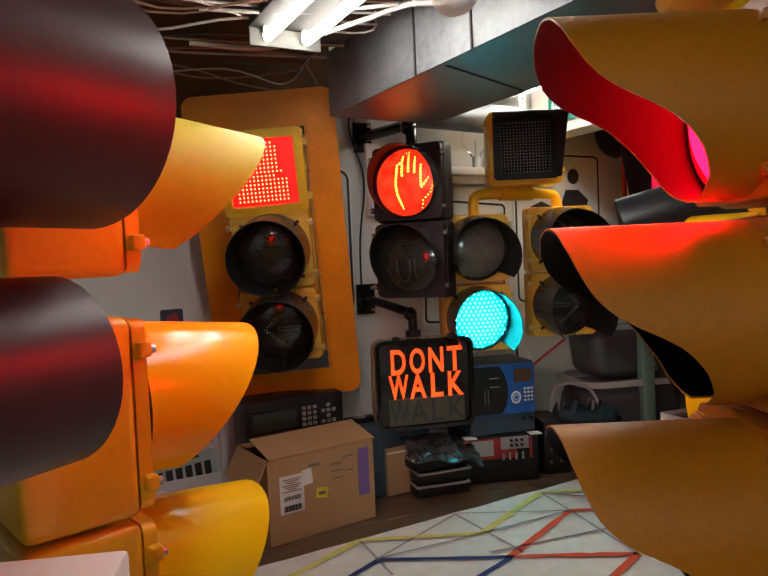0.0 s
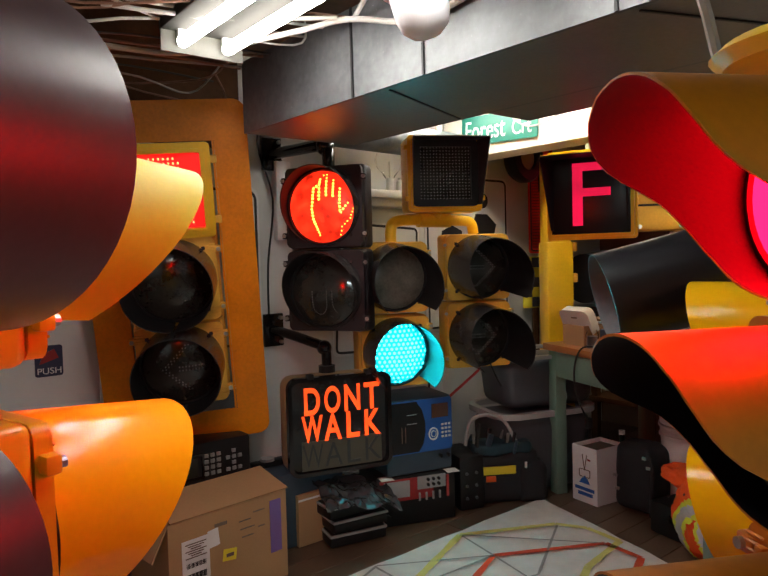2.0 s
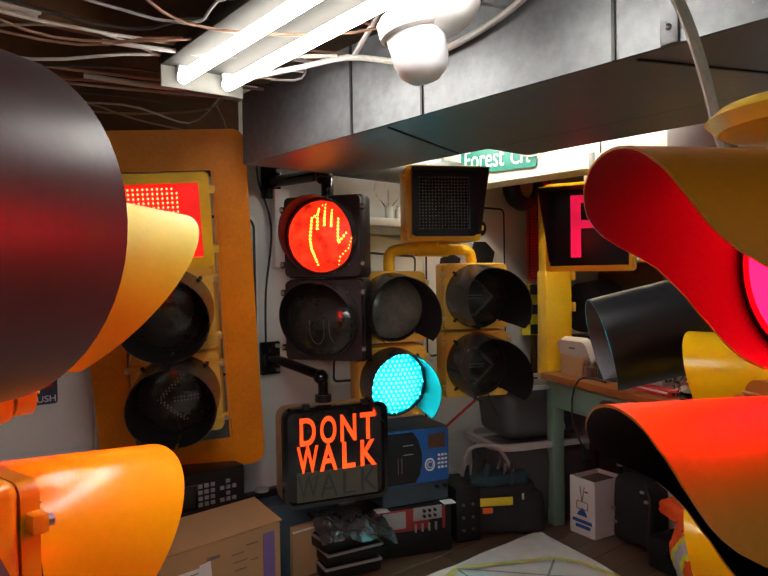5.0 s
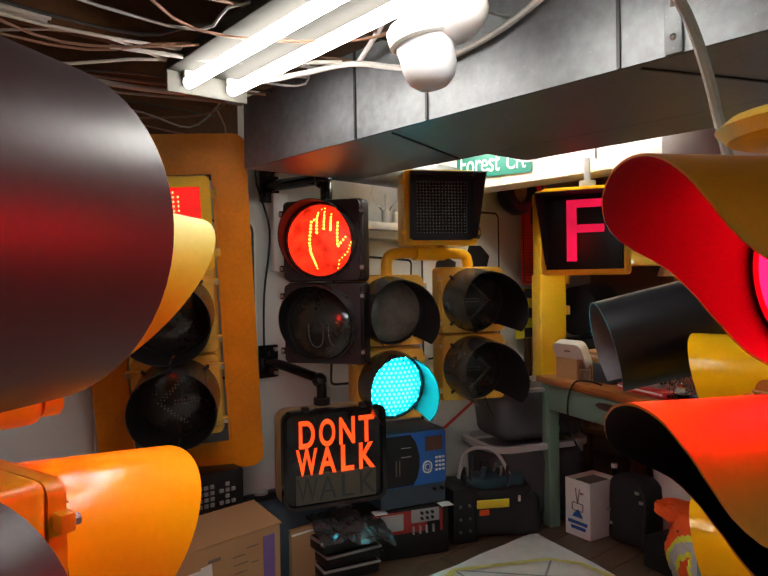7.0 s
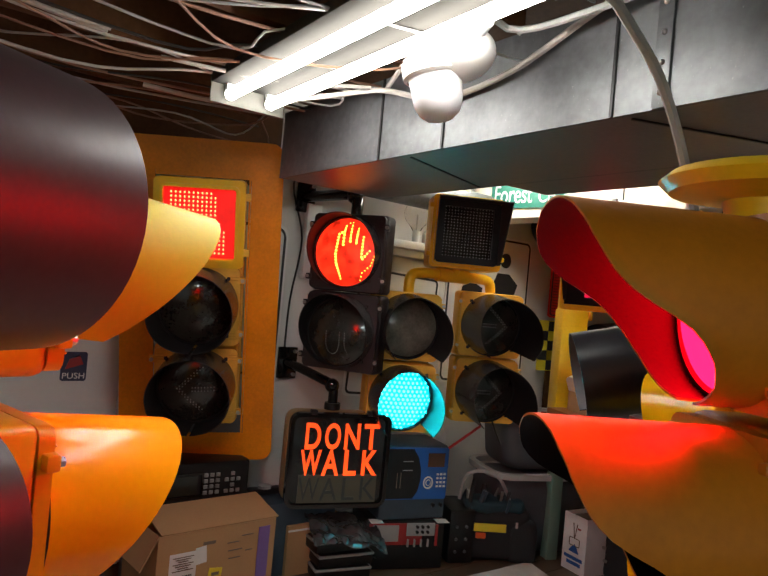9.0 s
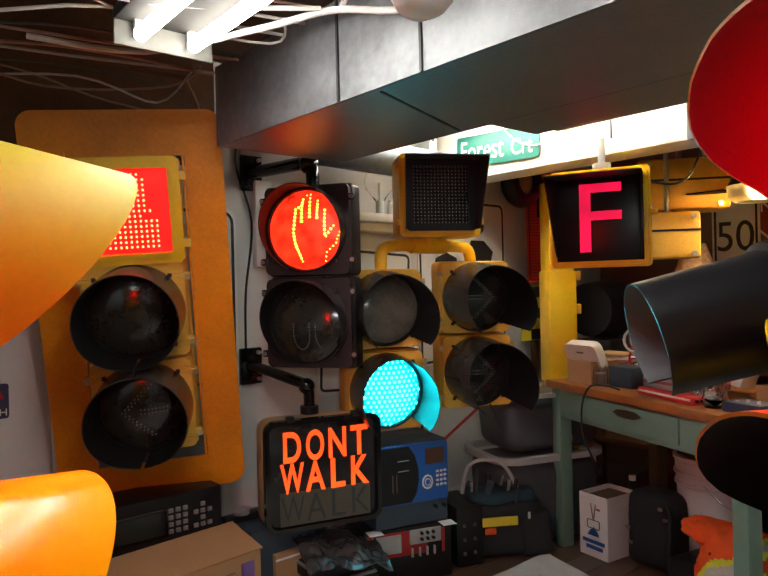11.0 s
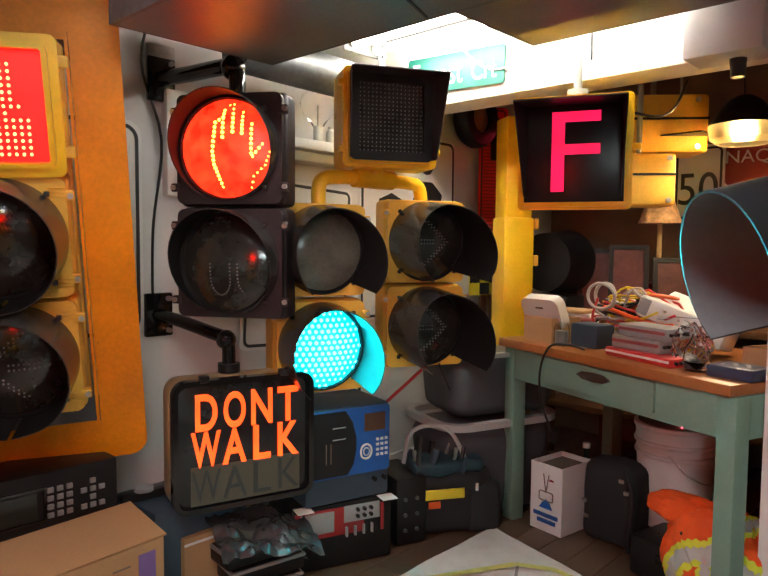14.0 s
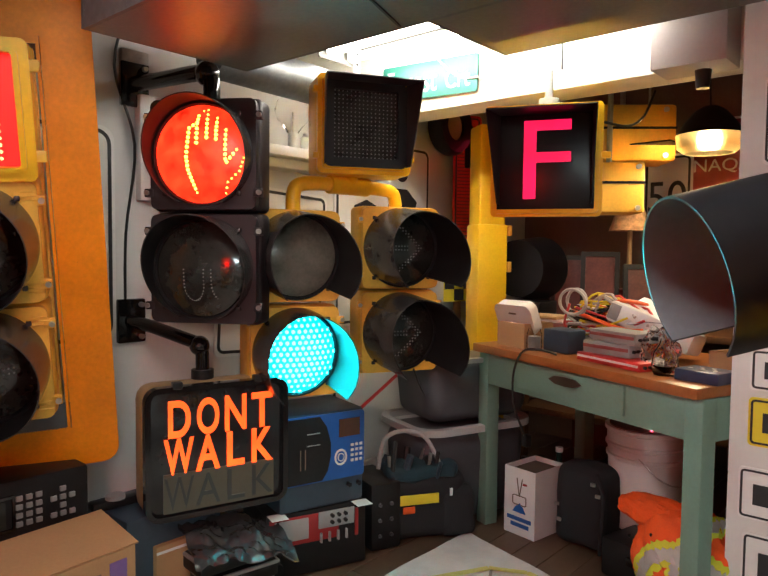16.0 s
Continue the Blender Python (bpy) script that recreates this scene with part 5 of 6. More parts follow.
part("plug", box(B(), (0.24, 0.06, 0.40), (0.03, 0.03, 0.05), 0.006, TB), BLACK, pwr)

# ---- under and beside the workbench ----
wb = thing("carton", pose(1.418, 3.985, 0, 0, 0, -65), "white carton with blue emblem and lettering, open top", "box")
WX, WY, WH = 0.155, 0.20, 0.275
for c_, s_ in (((WX / 2, 0.002, WH / 2), (WX, 0.004, WH)), ((WX / 2, WY - 0.002, WH / 2), (WX, 0.004, WH)), ((0.002, WY / 2, WH / 2), (0.004, WY - 0.008, WH)), ((WX - 0.002, WY / 2, WH / 2), (0.004, WY - 0.008, WH)), ((WX / 2, WY / 2, 0.003), (WX - 0.01, WY - 0.01, 0.004))):
    part("side", box(B(), c_, s_), PAPER, wb)
part("contents", box(B(), (WX / 2, WY / 2, WH - 0.045), (WX - 0.014, WY - 0.014, 0.05)), GREYINK, wb)
part("emblem", slab(B(), [(0.045, 0.095), (0.11, 0.095), (0.095, 0.12), (0.085, 0.125), (0.08, 0.135), (0.075, 0.125), (0.062, 0.12)], -0.003, 0.0), BLUE, wb, smooth=False)
part("emblem", frame_ring(B(), 0.07, 0.04, 0.008, 0.003, -0.003, 0.0, 0.078, 0.145), GREYINK, wb, smooth=False)
for x0, x1 in ((0.078, 0.065), (0.078, 0.092)):
    part("emblem", slab(B(), [(x0 - 0.0015, 0.16), (x0 + 0.0015, 0.16), (x1 + 0.0015, 0.235), (x1 - 0.0015, 0.235)], -0.003, 0.0), GREYINK, wb, smooth=False)
bar(wb, 0.078, 0.068, 0.12, 0.016, BLUE, -0.002)
bar(wb, 0.082, 0.043, 0.09, 0.016, BLUE, -0.002)
bar(wb, 0.105, 0.215, 0.02, 0.008, RED_PANEL, -0.002)

tote = thing("storage_tote", pose(1.30, 4.26, 0, 0, 0, 14), "dark grey plastic tote stacked under another", "tote", "storage totes")
bm = box(B(), (0, 0, 0.20), (0.56, 0.38, 0.40), 0.085, seg=5)
for v in bm.verts:
    v.co.x *= 0.9 + 0.25 * v.co.z
    v.co.y *= 0.9 + 0.25 * v.co.z
part("body", bm, TOTE, tote)
part("rim", frame_ring(B(), 0.61, 0.43, 0.12, 0.035, -0.014, 0.014, 0, 0, pose(0, 0, 0.41, 90)), TOTE_RIM, tote, "pale grey lid rim")
t2 = copy_thing(tote, pose(1.335, 4.27, 0.424, 0, 0, 12))
t2.scale = (1.0, 0.92, 0.66)
letters("mark", "DRO", 0.085, 0.075, t2, TOTE_RIM, pose(0.035, -0.186, 0.09), 0.004)
dk = thing("bicycle_pump", None, "red and black stick leaning by the wall", "tool")
part("shaft", cyl(B(), (0.80, 4.02, 0.52), (0.98, 4.10, 0.64), 0.007, seg=8), RED_PLASTIC, dk)
part("grip", cyl(B(), (0.72, 3.985, 0.465), (0.80, 4.02, 0.52), 0.009, seg=8), BLACK, dk)
wd = thing("white_disc", ROOM @ pose(3.05, WALL_V - 0.10, 0.50), "white round plastic cover by the wall", "cover")
part("disc", lathe(B(), [(0, 0.02), (0.10, 0.02), (0.11, 0.0), (0.10, -0.02), (0, -0.02)], 36, pose(0, 0, 0, 90)), WHITE, wd)
part("support", box(B(), (0, 0.04, -0.29), (0.12, 0.06, 0.42)), SLATE, wd)

# tool bag
tg = thing("tool_bag", pose(1.01, 3.985, 0, 0, 0, 2), "black and teal open tool bag with yellow band", "bag")
bm = box(B(), (0.06, 0.08, 0.13), (0.36, 0.22, 0.26), 0.05, seg=4)
bmesh.ops.subdivide_edges(bm, edges=bm.edges, cuts=2, use_grid_fill=True)
for v in bm.verts:
    v.co += 0.012 * Vector((noise.noise(v.co * 9), noise.noise(v.co * 9 + Vector((5, 0, 0))), noise.noise(v.co * 8 + Vector((0, 7, 0)))))
part("body", bm, FABRIC, tg)
bm = box(B(), (0.05, 0.06, 0.265), (0.30, 0.18, 0.06), 0.025, seg=3)
bmesh.ops.subdivide_edges(bm, edges=bm.edges, cuts=2, use_grid_fill=True)
for v in bm.verts:
    v.co += 0.02 * Vector((noise.noise(v.co * 16), noise.noise(v.co * 16 + Vector((5, 0, 0))), noise.noise(v.co * 16 + Vector((0, 7, 0)))))
part("lining", bm, FABRIC_TEAL, tg, "dark teal lining and tools")
part("band", box(B(), (0.005, -0.044, 0.175), (0.20, 0.008, 0.040), 0.003), LABEL_YEL, tg, "yellow band")
part("patch", box(B(), (-0.02, -0.045, 0.135), (0.05, 0.010, 0.028), 0.004), SIGN_ORANGE, tg, "orange patch")
part("handle", pipe(B(), [(-0.12, 0.05, 0.28), (-0.09, 0.05, 0.40), (0.0, 0.05, 0.425), (0.08, 0.04, 0.39), (0.14, 0.02, 0.27)], 0.009, 10), TOTE_RIM, tg, "grey tubular handle")
part("strap", pipe(B(), [(-0.09, -0.03, 0.04), (-0.085, -0.045, 0.16), (-0.08, -0.02, 0.30), (-0.05, 0.05, 0.38)], 0.010, 8), FABRIC, tg)
bm = box(B(), (0.20, 0.02, 0.10), (0.15, 0.12, 0.20), 0.04, seg=3)
bmesh.ops.subdivide_edges(bm, edges=bm.edges, cuts=2, use_grid_fill=True)
for v in bm.verts:
    v.co += 0.015 * Vector((noise.noise(v.co * 12), noise.noise(v.co * 12 + Vector((5, 0, 0))), noise.noise(v.co * 12 + Vector((0, 7, 0)))))
part("side_pocket", bm, FABRIC, tg)
part("tag", box(B(), (0.155, -0.05, 0.195), (0.012, 0.006, 0.03), 0.002), WHITE, tg)
for i in range(9):
    x, y = rnd.uniform(-0.10, 0.16), rnd.uniform(-0.02, 0.12)
    part("tool", cyl(B(), (x, y, 0.24), (x + rnd.uniform(-0.04, 0.04), y + rnd.uniform(-0.03, 0.03), rnd.uniform(0.31, 0.36)), rnd.uniform(0.006, 0.016), seg=8), (BLACK, STEEL, SLATE)[i % 3], tg)
pu = thing("power_unit", pose(0.835, 3.90, 0, 0, 0, 13), "black ribbed power unit with knobs", "electronics")
part("case", box(B(), (0.06, 0.12, 0.13), (0.13, 0.24, 0.26), 0.012), BLACK, pu)
for i in range(6):
    part("knob", cyl(B(), (0.03 + 0.05 * (i % 2), 0.0, 0.06 + 0.06 * (i // 2)), (0.03 + 0.05 * (i % 2), -0.010, 0.06 + 0.06 * (i // 2)), 0.007, seg=10), TOTE, pu)

bkp = thing("backpack", pose(1.57, 3.77, 0, 0, 0, -60), "black nylon bag standing under the workbench", "bag")
bm = box(B(), (0.05, 0.09, 0.165), (0.22, 0.16, 0.33), 0.05, seg=4)
bmesh.ops.subdivide_edges(bm, edges=bm.edges, cuts=2, use_grid_fill=True)
for v in bm.verts:
    v.co += 0.014 * Vector((noise.noise(v.co * 8), noise.noise(v.co * 8 + Vector((5, 0, 0))), noise.noise(v.co * 8 + Vector((0, 7, 0)))))
part("body", bm, FABRIC, bkp)
part("strap", pipe(B(), [(0.13, 0.0, 0.32), (0.17, -0.02, 0.25), (0.165, -0.02, 0.12), (0.15, 0.0, 0.02)], 0.008), FABRIC, bkp)
for x, z in ((-0.03, 0.17), (-0.02, 0.11), (0.12, 0.28), (0.14, 0.24)):
    part("buckle", box(B(), (x, -0.005, z), (0.02, 0.01, 0.014), 0.003), STEEL, bkp)
cs = thing("hard_case", pose(1.60, 3.52, 0, 0, 0, -70), "low black hard case under the workbench", "case")
part("body", box(B(), (0.10, 0.10, 0.07), (0.26, 0.20, 0.14), 0.012), BLACK, cs)
part("latch", box(B(), (0.10, -0.005, 0.09), (0.04, 0.012, 0.03), 0.003), BLACK_GLOSS, cs)
for i, (x, y, h) in enumerate(((1.66, 4.13, 0.25), (1.72, 4.08, 0.30), (1.60, 4.17, 0.24))):
    bo = thing("bottle", pose(x, y, 0), "dark glass bottle standing on the floor", "bottle", "bottles on the floor")
    part("glass", lathe(B(), [(0, 0), (0.034, 0), (0.036, 0.01), (0.036, h * 0.6), (0.014, h * 0.78), (0.013, h * 0.95), (0, h * 0.95)], 18), DARK_GLASS, bo)
    part("cap", cyl(B(), (0, 0, h * 0.93), (0, 0, h), 0.016, seg=14), WHITE if i == 1 else BLACK, bo)

bs2 = thing("hard_case", pose(1.92, 3.74, 0, 0, 0, -75), "low black case under the pail", "case")
part("body", box(B(), (0, 0, 0.0375), (0.34, 0.30, 0.075), 0.01), BLACK, bs2)
bu = thing("bucket", pose(1.91, 3.745, 0.0755), "white plastic pail with wire handle and dark lid", "bucket")
part("body", lathe(B(), [(0, 0), (0.125, 0), (0.13, 0.01), (0.142, 0.27), (0.150, 0.275), (0.150, 0.285), (0.143, 0.29), (0.145, 0.315), (0.153, 0.32), (0.153, 0.33), (0.146, 0.335), (0.148, 0.375), (0.155, 0.38), (0.155, 0.395), (0.140, 0.395), (0.140, 0.38), (0, 0.38)], 44), WHITE, bu)
part("lid", cyl(B(), (0, 0, 0.383), (0, 0, 0.40), 0.139, seg=40), surf("brown_lid", (0.16, 0.11, 0.09), 0.5, var=0.15), bu, "dull brown lid")
part("handle", pipe(B(), [(-0.11, -0.11, 0.30), (-0.06, -0.16, 0.235), (0.02, -0.172, 0.20), (0.10, -0.14, 0.22), (0.12, -0.09, 0.30)], 0.003, 6), STEEL, bu)
for x, mat in ((-0.02, RED_PIN), (0.02, GREEN_PIN)):
    part("pilot_light", ball(B(), (-0.03 + x, -0.10, 0.403), 0.0045, u=8, v=6), mat, bu)
jk = thing("safety_jacket", pose(1.55, 3.33, 0, 0, 0, -70), "crumpled orange hi-vis jacket with yellow and silver tape", "jacket")


def cloth_tape(c, size, seed, centre, radius, half, mat, lift):
    """The strip of a heap within half of an arc round centre in x and z, lifted off the cloth."""
    bm = heap(c, size, seed)
    bm.normal_update()
    out = [f for f in bm.faces if abs(math.hypot(f.calc_center_median().x - centre[0], f.calc_center_median().z - centre[1]) - radius) > half or f.normal.y > 0.35]
    bmesh.ops.delete(bm, geom=out, context="FACES")
    for v in bm.verts:
        v.co += v.normal * lift
    bmesh.ops.solidify(bm, geom=list(bm.faces), thickness=0.002)
    part("tape", bm, mat, jk)


BODY = ((0.12, 0.13, 0.16), (0.19, 0.12, 0.18), 3)
part("body", heap(*BODY), HIVIS, jk)
part("collar", heap((0.02, 0.13, 0.285), (0.15, 0.07, 0.055), 8), HIVIS, jk)
part("sleeve", heap((0.31, 0.21, 0.21), (0.09, 0.08, 0.15), 5), HIVIS, jk)
for half, mat, lift in ((0.040, HIVIS_Y, 0.004), (0.020, SILVER_TAPE, 0.007)):
    cloth_tape(*BODY, (0.17, 0.07), 0.15, half, mat, lift)
    cloth_tape(*BODY, (0.34, 0.16), 0.19, half * 0.7, mat, lift)
for x, z in ((-0.02, 0.22), (0.06, 0.25)):
    part("snap", ball(B(), (x, 0.03, z), 0.006, u=8, v=6), BLACK, jk)

# ---- over the opening and in the side room ----
ck = thing("wall_sign", ROOM @ pose(4.04, 3.2, 1.04, 0, 0, -20), "small yellow and black chequered board beside the post", "sign", "signs on the walls")
part("plate", slab(B(), round_rect(0.19, 0.32, 0.008), -0.003, 0.003), LABEL_YEL, ck, smooth=False)
for i in range(3):
    for j in range(5):
        if (i + j) % 2:
            part("square", box(B(), (-0.062 + 0.062 * i, -0.004, -0.124 + 0.062 * j), (0.062, 0.003, 0.062)), INK, ck, smooth=False)
part("stake", box(B(), (0, 0.01, -0.59), (0.04, 0.02, 0.90), 0.002), WOOD_DARK, ck)
ss = thing("street_sign", ROOM @ pose(BEAM_U - 0.012, 2.85, 1.80, 0, 0, -90) @ pose(0, 0, 0.07, 0, 2, 0), "green street name sign with white lettering on the beam", "street sign")
part("plate", slab(B(), round_rect(0.50, 0.15, 0.012), -0.003, 0.003), TEAL, ss, smooth=False)
letters("lettering", "Forest", 0.27, 0.10, ss, SIGN_WHITE, pose(-0.085, -0.005, 0.0), 0.002)
letters("lettering", "Crt", 0.12, 0.075, ss, SIGN_WHITE, pose(0.155, -0.005, -0.012), 0.002)
yp = thing("signal_post", pose(1.52, 4.45, 0), "yellow painted square signal post", "post")
part("post", box(B(), (0, 0, 0.87), (0.135, 0.135, 1.74), 0.012), YEL, yp)
part("base", box(B(), (0, 0, 0.64), (0.15, 0.15, 1.28), 0.012), YEL, yp)
for z in (1.08, 1.25, 1.40):
    part("lug", box(B(), (0.085, -0.06, z), (0.02, 0.04, 0.05), 0.005), YEL_OLD, yp)
rl = thing("wall_reel", ROOM @ pose(3.90, WALL_V - 0.10, 1.80), "black wheel-shaped cable reel on the wall", "reel")
part("tyre", lathe(B(), [(0.075, -0.04), (0.135, -0.045), (0.15, -0.02), (0.15, 0.02), (0.135, 0.045), (0.075, 0.04), (0.075, -0.04)], 40, pose(0, 0, 0, 90)), BLACK, rl)
part("hub", lathe(B(), [(0, 0.03), (0.06, 0.03), (0.076, 0.02), (0.076, -0.02), (0, -0.02)], 32, pose(0, 0, 0, 90)), TAN, rl)
rp = thing("red_beacon", ROOM @ pose(4.07, WALL_V - 0.16, 1.68), "small glowing red lamp housing", "lamp")
part("lens", box(B(), (0, 0, 0), (0.05, 0.05, 0.13), 0.01), glow("dim_red_glow", (1, 0.03, 0.08), 1.2), rp)
part("housing", box(B(), (0, 0.04, 0), (0.06, 0.05, 0.16), 0.006), BLACK, rp)
for i, (x, y, z, rz, w, h) in enumerate(((1.96, 3.99, 1.66, -18, 0.40, 0.24), (1.85, 3.92, 1.42, -20, 0.25, 0.21))):
    y_ = thing("signal_housing", pose(x, y, z, 0, 0, rz), "aged yellow signal housing hanging in the side room", "traffic signal", GROUP)
    part("body", box(B(), (0, 0.10, 0), (w, 0.20, h), 0.015), YEL_OLD, y_)
    for sx in (-1, 1):
        for sz in (-1, 1):
            part("bolt", cyl(B(), (sx * w * 0.38, 0.0, sz * h * 0.40), (sx * w * 0.38, -0.012, sz * h * 0.40), 0.011, seg=8), STEEL, y_)
    part("door_seam", box(B(), (0, -0.001, 0.02), (w, 0.004, 0.010)), BLACK, y_)
    part("hanger", cyl(B(), (0, 0.10, h / 2), (0, 0.10, 2.14 - z), 0.012, seg=8), GREY_PANEL, y_)
vz = thing("signal_visor", pose(2.05, 3.98, 1.56, 0, 0, -60), "black sheet visor hanging in the side room", "visor")
part("sheet", box(box(B(), (0, 0, 0.05), (0.24, 0.14, 0.006)), (-0.117, 0, 0.0), (0.006, 0.14, 0.10)), BLACK, vz)
part("rod", cyl(B(), (0, 0, 0.05), (0, 0, 0.58), 0.005, seg=6), STEEL, vz)
s50 = sign(ROOM @ pose(4.80, 2.36, 1.49, 0, 0, -90), 0.26, 0.40, SIGN_WHITE, INK, "white speed sign with black number fifty", 0.03, 0.012)
letters("number", "50", 0.20, 0.17, s50, INK, pose(0, -0.006, -0.03), 0.002)
nq = thing("wall_sign", ROOM @ pose(4.82, 2.00, 1.60, 0, 0, -90), "dark red eight-sided sign with white capital letters", "sign", "signs on the walls")
OCT = [(0.265 * math.cos(radians(22.5 + 45 * k)), 0.265 * math.sin(radians(22.5 + 45 * k))) for k in range(8)]
part("plate", slab(B(), [(x * 1.05, z * 1.05) for x, z in OCT], -0.003, 0.003), SIGN_WHITE, nq, smooth=False)
part("face", slab(B(), OCT, -0.006, -0.002), SIGN_RED, nq, smooth=False)
letters("lettering", "NAQA", 0.28, 0.075, nq, SIGN_WHITE, pose(-0.09, -0.008, 0.01), 0.002)
for i, (u, v, w, h) in enumerate(((4.13, 2.60, 0.18, 0.34), (4.13, 2.44, 0.18, 0.36), (4.25, 2.25, 0.22, 0.30))):
    pf = thing("picture_frame", ROOM @ pose(u, v, 0.80, -10, 0, -75 + 8 * i), "dark picture frame with reddish print leaning on a shelf", "frame", "leaning frames")
    part("frame", frame_ring(B(), w, h, 0.004, 0.022, -0.012, 0.012, 0, h / 2), BLACK, pf)
    part("print", box(B(), (0, 0, h / 2), (w - 0.03, 0.006, h - 0.03)), surf("faded_red_print", (0.10, 0.025, 0.02), 0.4, var=0.5, scale=14), pf)
shf = thing("storage_shelf", ROOM, "dark shelf full of odds and ends in the side room", "shelf")
part("board", box(B(), (4.42, 1.9, 0.785), (0.70, 1.9, 0.03), 0.003), WOOD_DARK, shf)
part("board", box(B(), (4.42, 1.9, 0.35), (0.70, 1.9, 0.03), 0.003), WOOD_DARK, shf)
for u in (4.10, 4.74):
    for v in (0.98, 2.82):
        part("post", box(B(), (u, v, 0.40), (0.04, 0.04, 0.80)), WOOD_DARK, shf)
bs = thing("black_drum", ROOM @ pose(4.02, 2.76, 0.90), "black round drum lying on the shelf", "drum")
part("shell", cyl(B(), (0.10, 0.0, 0.17), (-0.12, 0.0, 0.17), 0.16, 0.14, seg=32), BLACK, bs)
part("cradle", box(B(), (0, 0, -0.045), (0.18, 0.22, 0.11), 0.004), BLACK, bs)
for i, (u, v, sx, sz, mat, lab) in enumerate(((4.25, 1.55, 0.20, 0.14, BLACK, "black box on the shelf"), (4.30, 1.25, 0.24, 0.20, CARD, "brown carton on the shelf"), (4.40, 2.45, 0.22, 0.16, SIGN_RED, "dark red box on the shelf"), (4.25, 1.75, 0.20, 0.26, BLACK, "black case under the shelf"), (4.3, 2.3, 0.3, 0.22, SLATE, "grey case under the shelf"))):
    o = thing("storage_box", ROOM @ pose(u, v, 0.80 if i < 3 else 0.365, 0, 0, -80 + 7 * i), lab, "box", "boxes on the shelf")
    part("body", box(B(), (0, 0, sz / 2), (sx, 0.16, sz), 0.008), mat, o)
    part("lid", box(B(), (0, 0, sz), (sx + 0.012, 0.172, 0.018), 0.004), mat, o)
sdl = thing("table_lamp", ROOM @ pose(4.26, 2.35, 0.80), "small lamp with patterned pale shade", "lamp")
part("shade", lathe(B(), [(0.05, 0.60), (0.10, 0.46), (0.097, 0.46), (0.047, 0.60)], 24), surf("speckled_shade", (0.62, 0.38, 0.22), 0.8, var=0.5, scale=40), sdl)
part("stem", cyl(B(), (0, 0, 0), (0, 0, 0.48), 0.012, seg=10), TAN, sdl)
jb_ = thing("junction_box", ROOM @ pose(BEAM_U - 0.075, 1.765, 1.715), "grey metal box fixed to the beam", "electrical box")
part("body", box(B(), (0, 0, 0.10), (0.15, 0.22, 0.20), 0.004), surf("pale_grey_box_paint", (0.45, 0.42, 0.41), 0.45, var=0.08), jb_)
part("bracket", box(B(), (0.03, -0.17, 0.12), (0.05, 0.03, 0.11), 0.004), BLACK, jb_)
part("socket", cyl(B(), (0.02, -0.02, -0.055), (0.02, -0.02, 0.0), 0.02, 0.025, seg=14), BLACK, jb_)
for v, z, w, h, face, lab in ((1.485, 0.82, 0.15, 0.12, SIGN_WHITE, "white number plate with dark marks"), (1.485, 0.67, 0.15, 0.14, LABEL_YEL, "yellow plate with dark marks"), (1.50, 0.46, 0.16, 0.15, SIGN_WHITE, "white plate with dark marks"), (1.475, 0.26, 0.18, 0.17, SIGN_WHITE, "white plate with dark marks"), (1.52, 1.52, 0.06, 0.24, SIGN_WHITE, "narrow white plate with dark border")):
    s = sign(ROOM @ pose(RIGHT_U - 0.005, v, z, 0, 0, -90), w, h, face, INK, lab, 0.012, 0.006, 0.006)
    bar(s, 0, 0, w * 0.5, h * 0.4, INK)

# ---- ceiling clutter ----
sn = thing("motion_sensor_light", pose(0.43, 2.15, 1.66, 0, 0, -56), "white plastic sensor housing under the duct edge", "sensor")
bm = ball(B(), (0.0, 0.0, 0.145), 0.085, u=28, v=18, s=(1.2, 0.9, 0.72))
part("housing", bm, WHITE, sn)
part("lens", lathe(B(), [(0, -0.005), (0.03, 0.0), (0.048, 0.016), (0.056, 0.04), (0.058, 0.07), (0.062, 0.10), (0.066, 0.135), (0, 0.135)], 28, pose(-0.015, -0.015, 0.0, 8, -8)), surf("milky_lens", (0.72, 0.72, 0.75), 0.3, var=0.05), sn, "milky white sensor lens")
part("collar", lathe(B(), [(0.064, 0.09), (0.072, 0.095), (0.074, 0.125), (0.066, 0.13)], 28, pose(-0.015, -0.015, 0.0, 8, -8)), WHITE, sn)
part("knob", cyl(B(), (0.09, -0.02, 0.17), (0.125, -0.03, 0.18), 0.016, seg=12), WHITE, sn)
part("mount", cyl(B(), (0, 0, 0.17), (0, 0, 0.30), 0.045, seg=20), WHITE, sn)


def cable(pts, r, mat, label):
    c = thing("cable", None, label, "cable", "ceiling cables")
    part("jacket", pipe(B(), pts, r, 7, 5), mat, c)
    return c


def U(u, v, z):
    p = ROOM @ Vector((u, v, z))
    return (p.x, p.y, p.z)


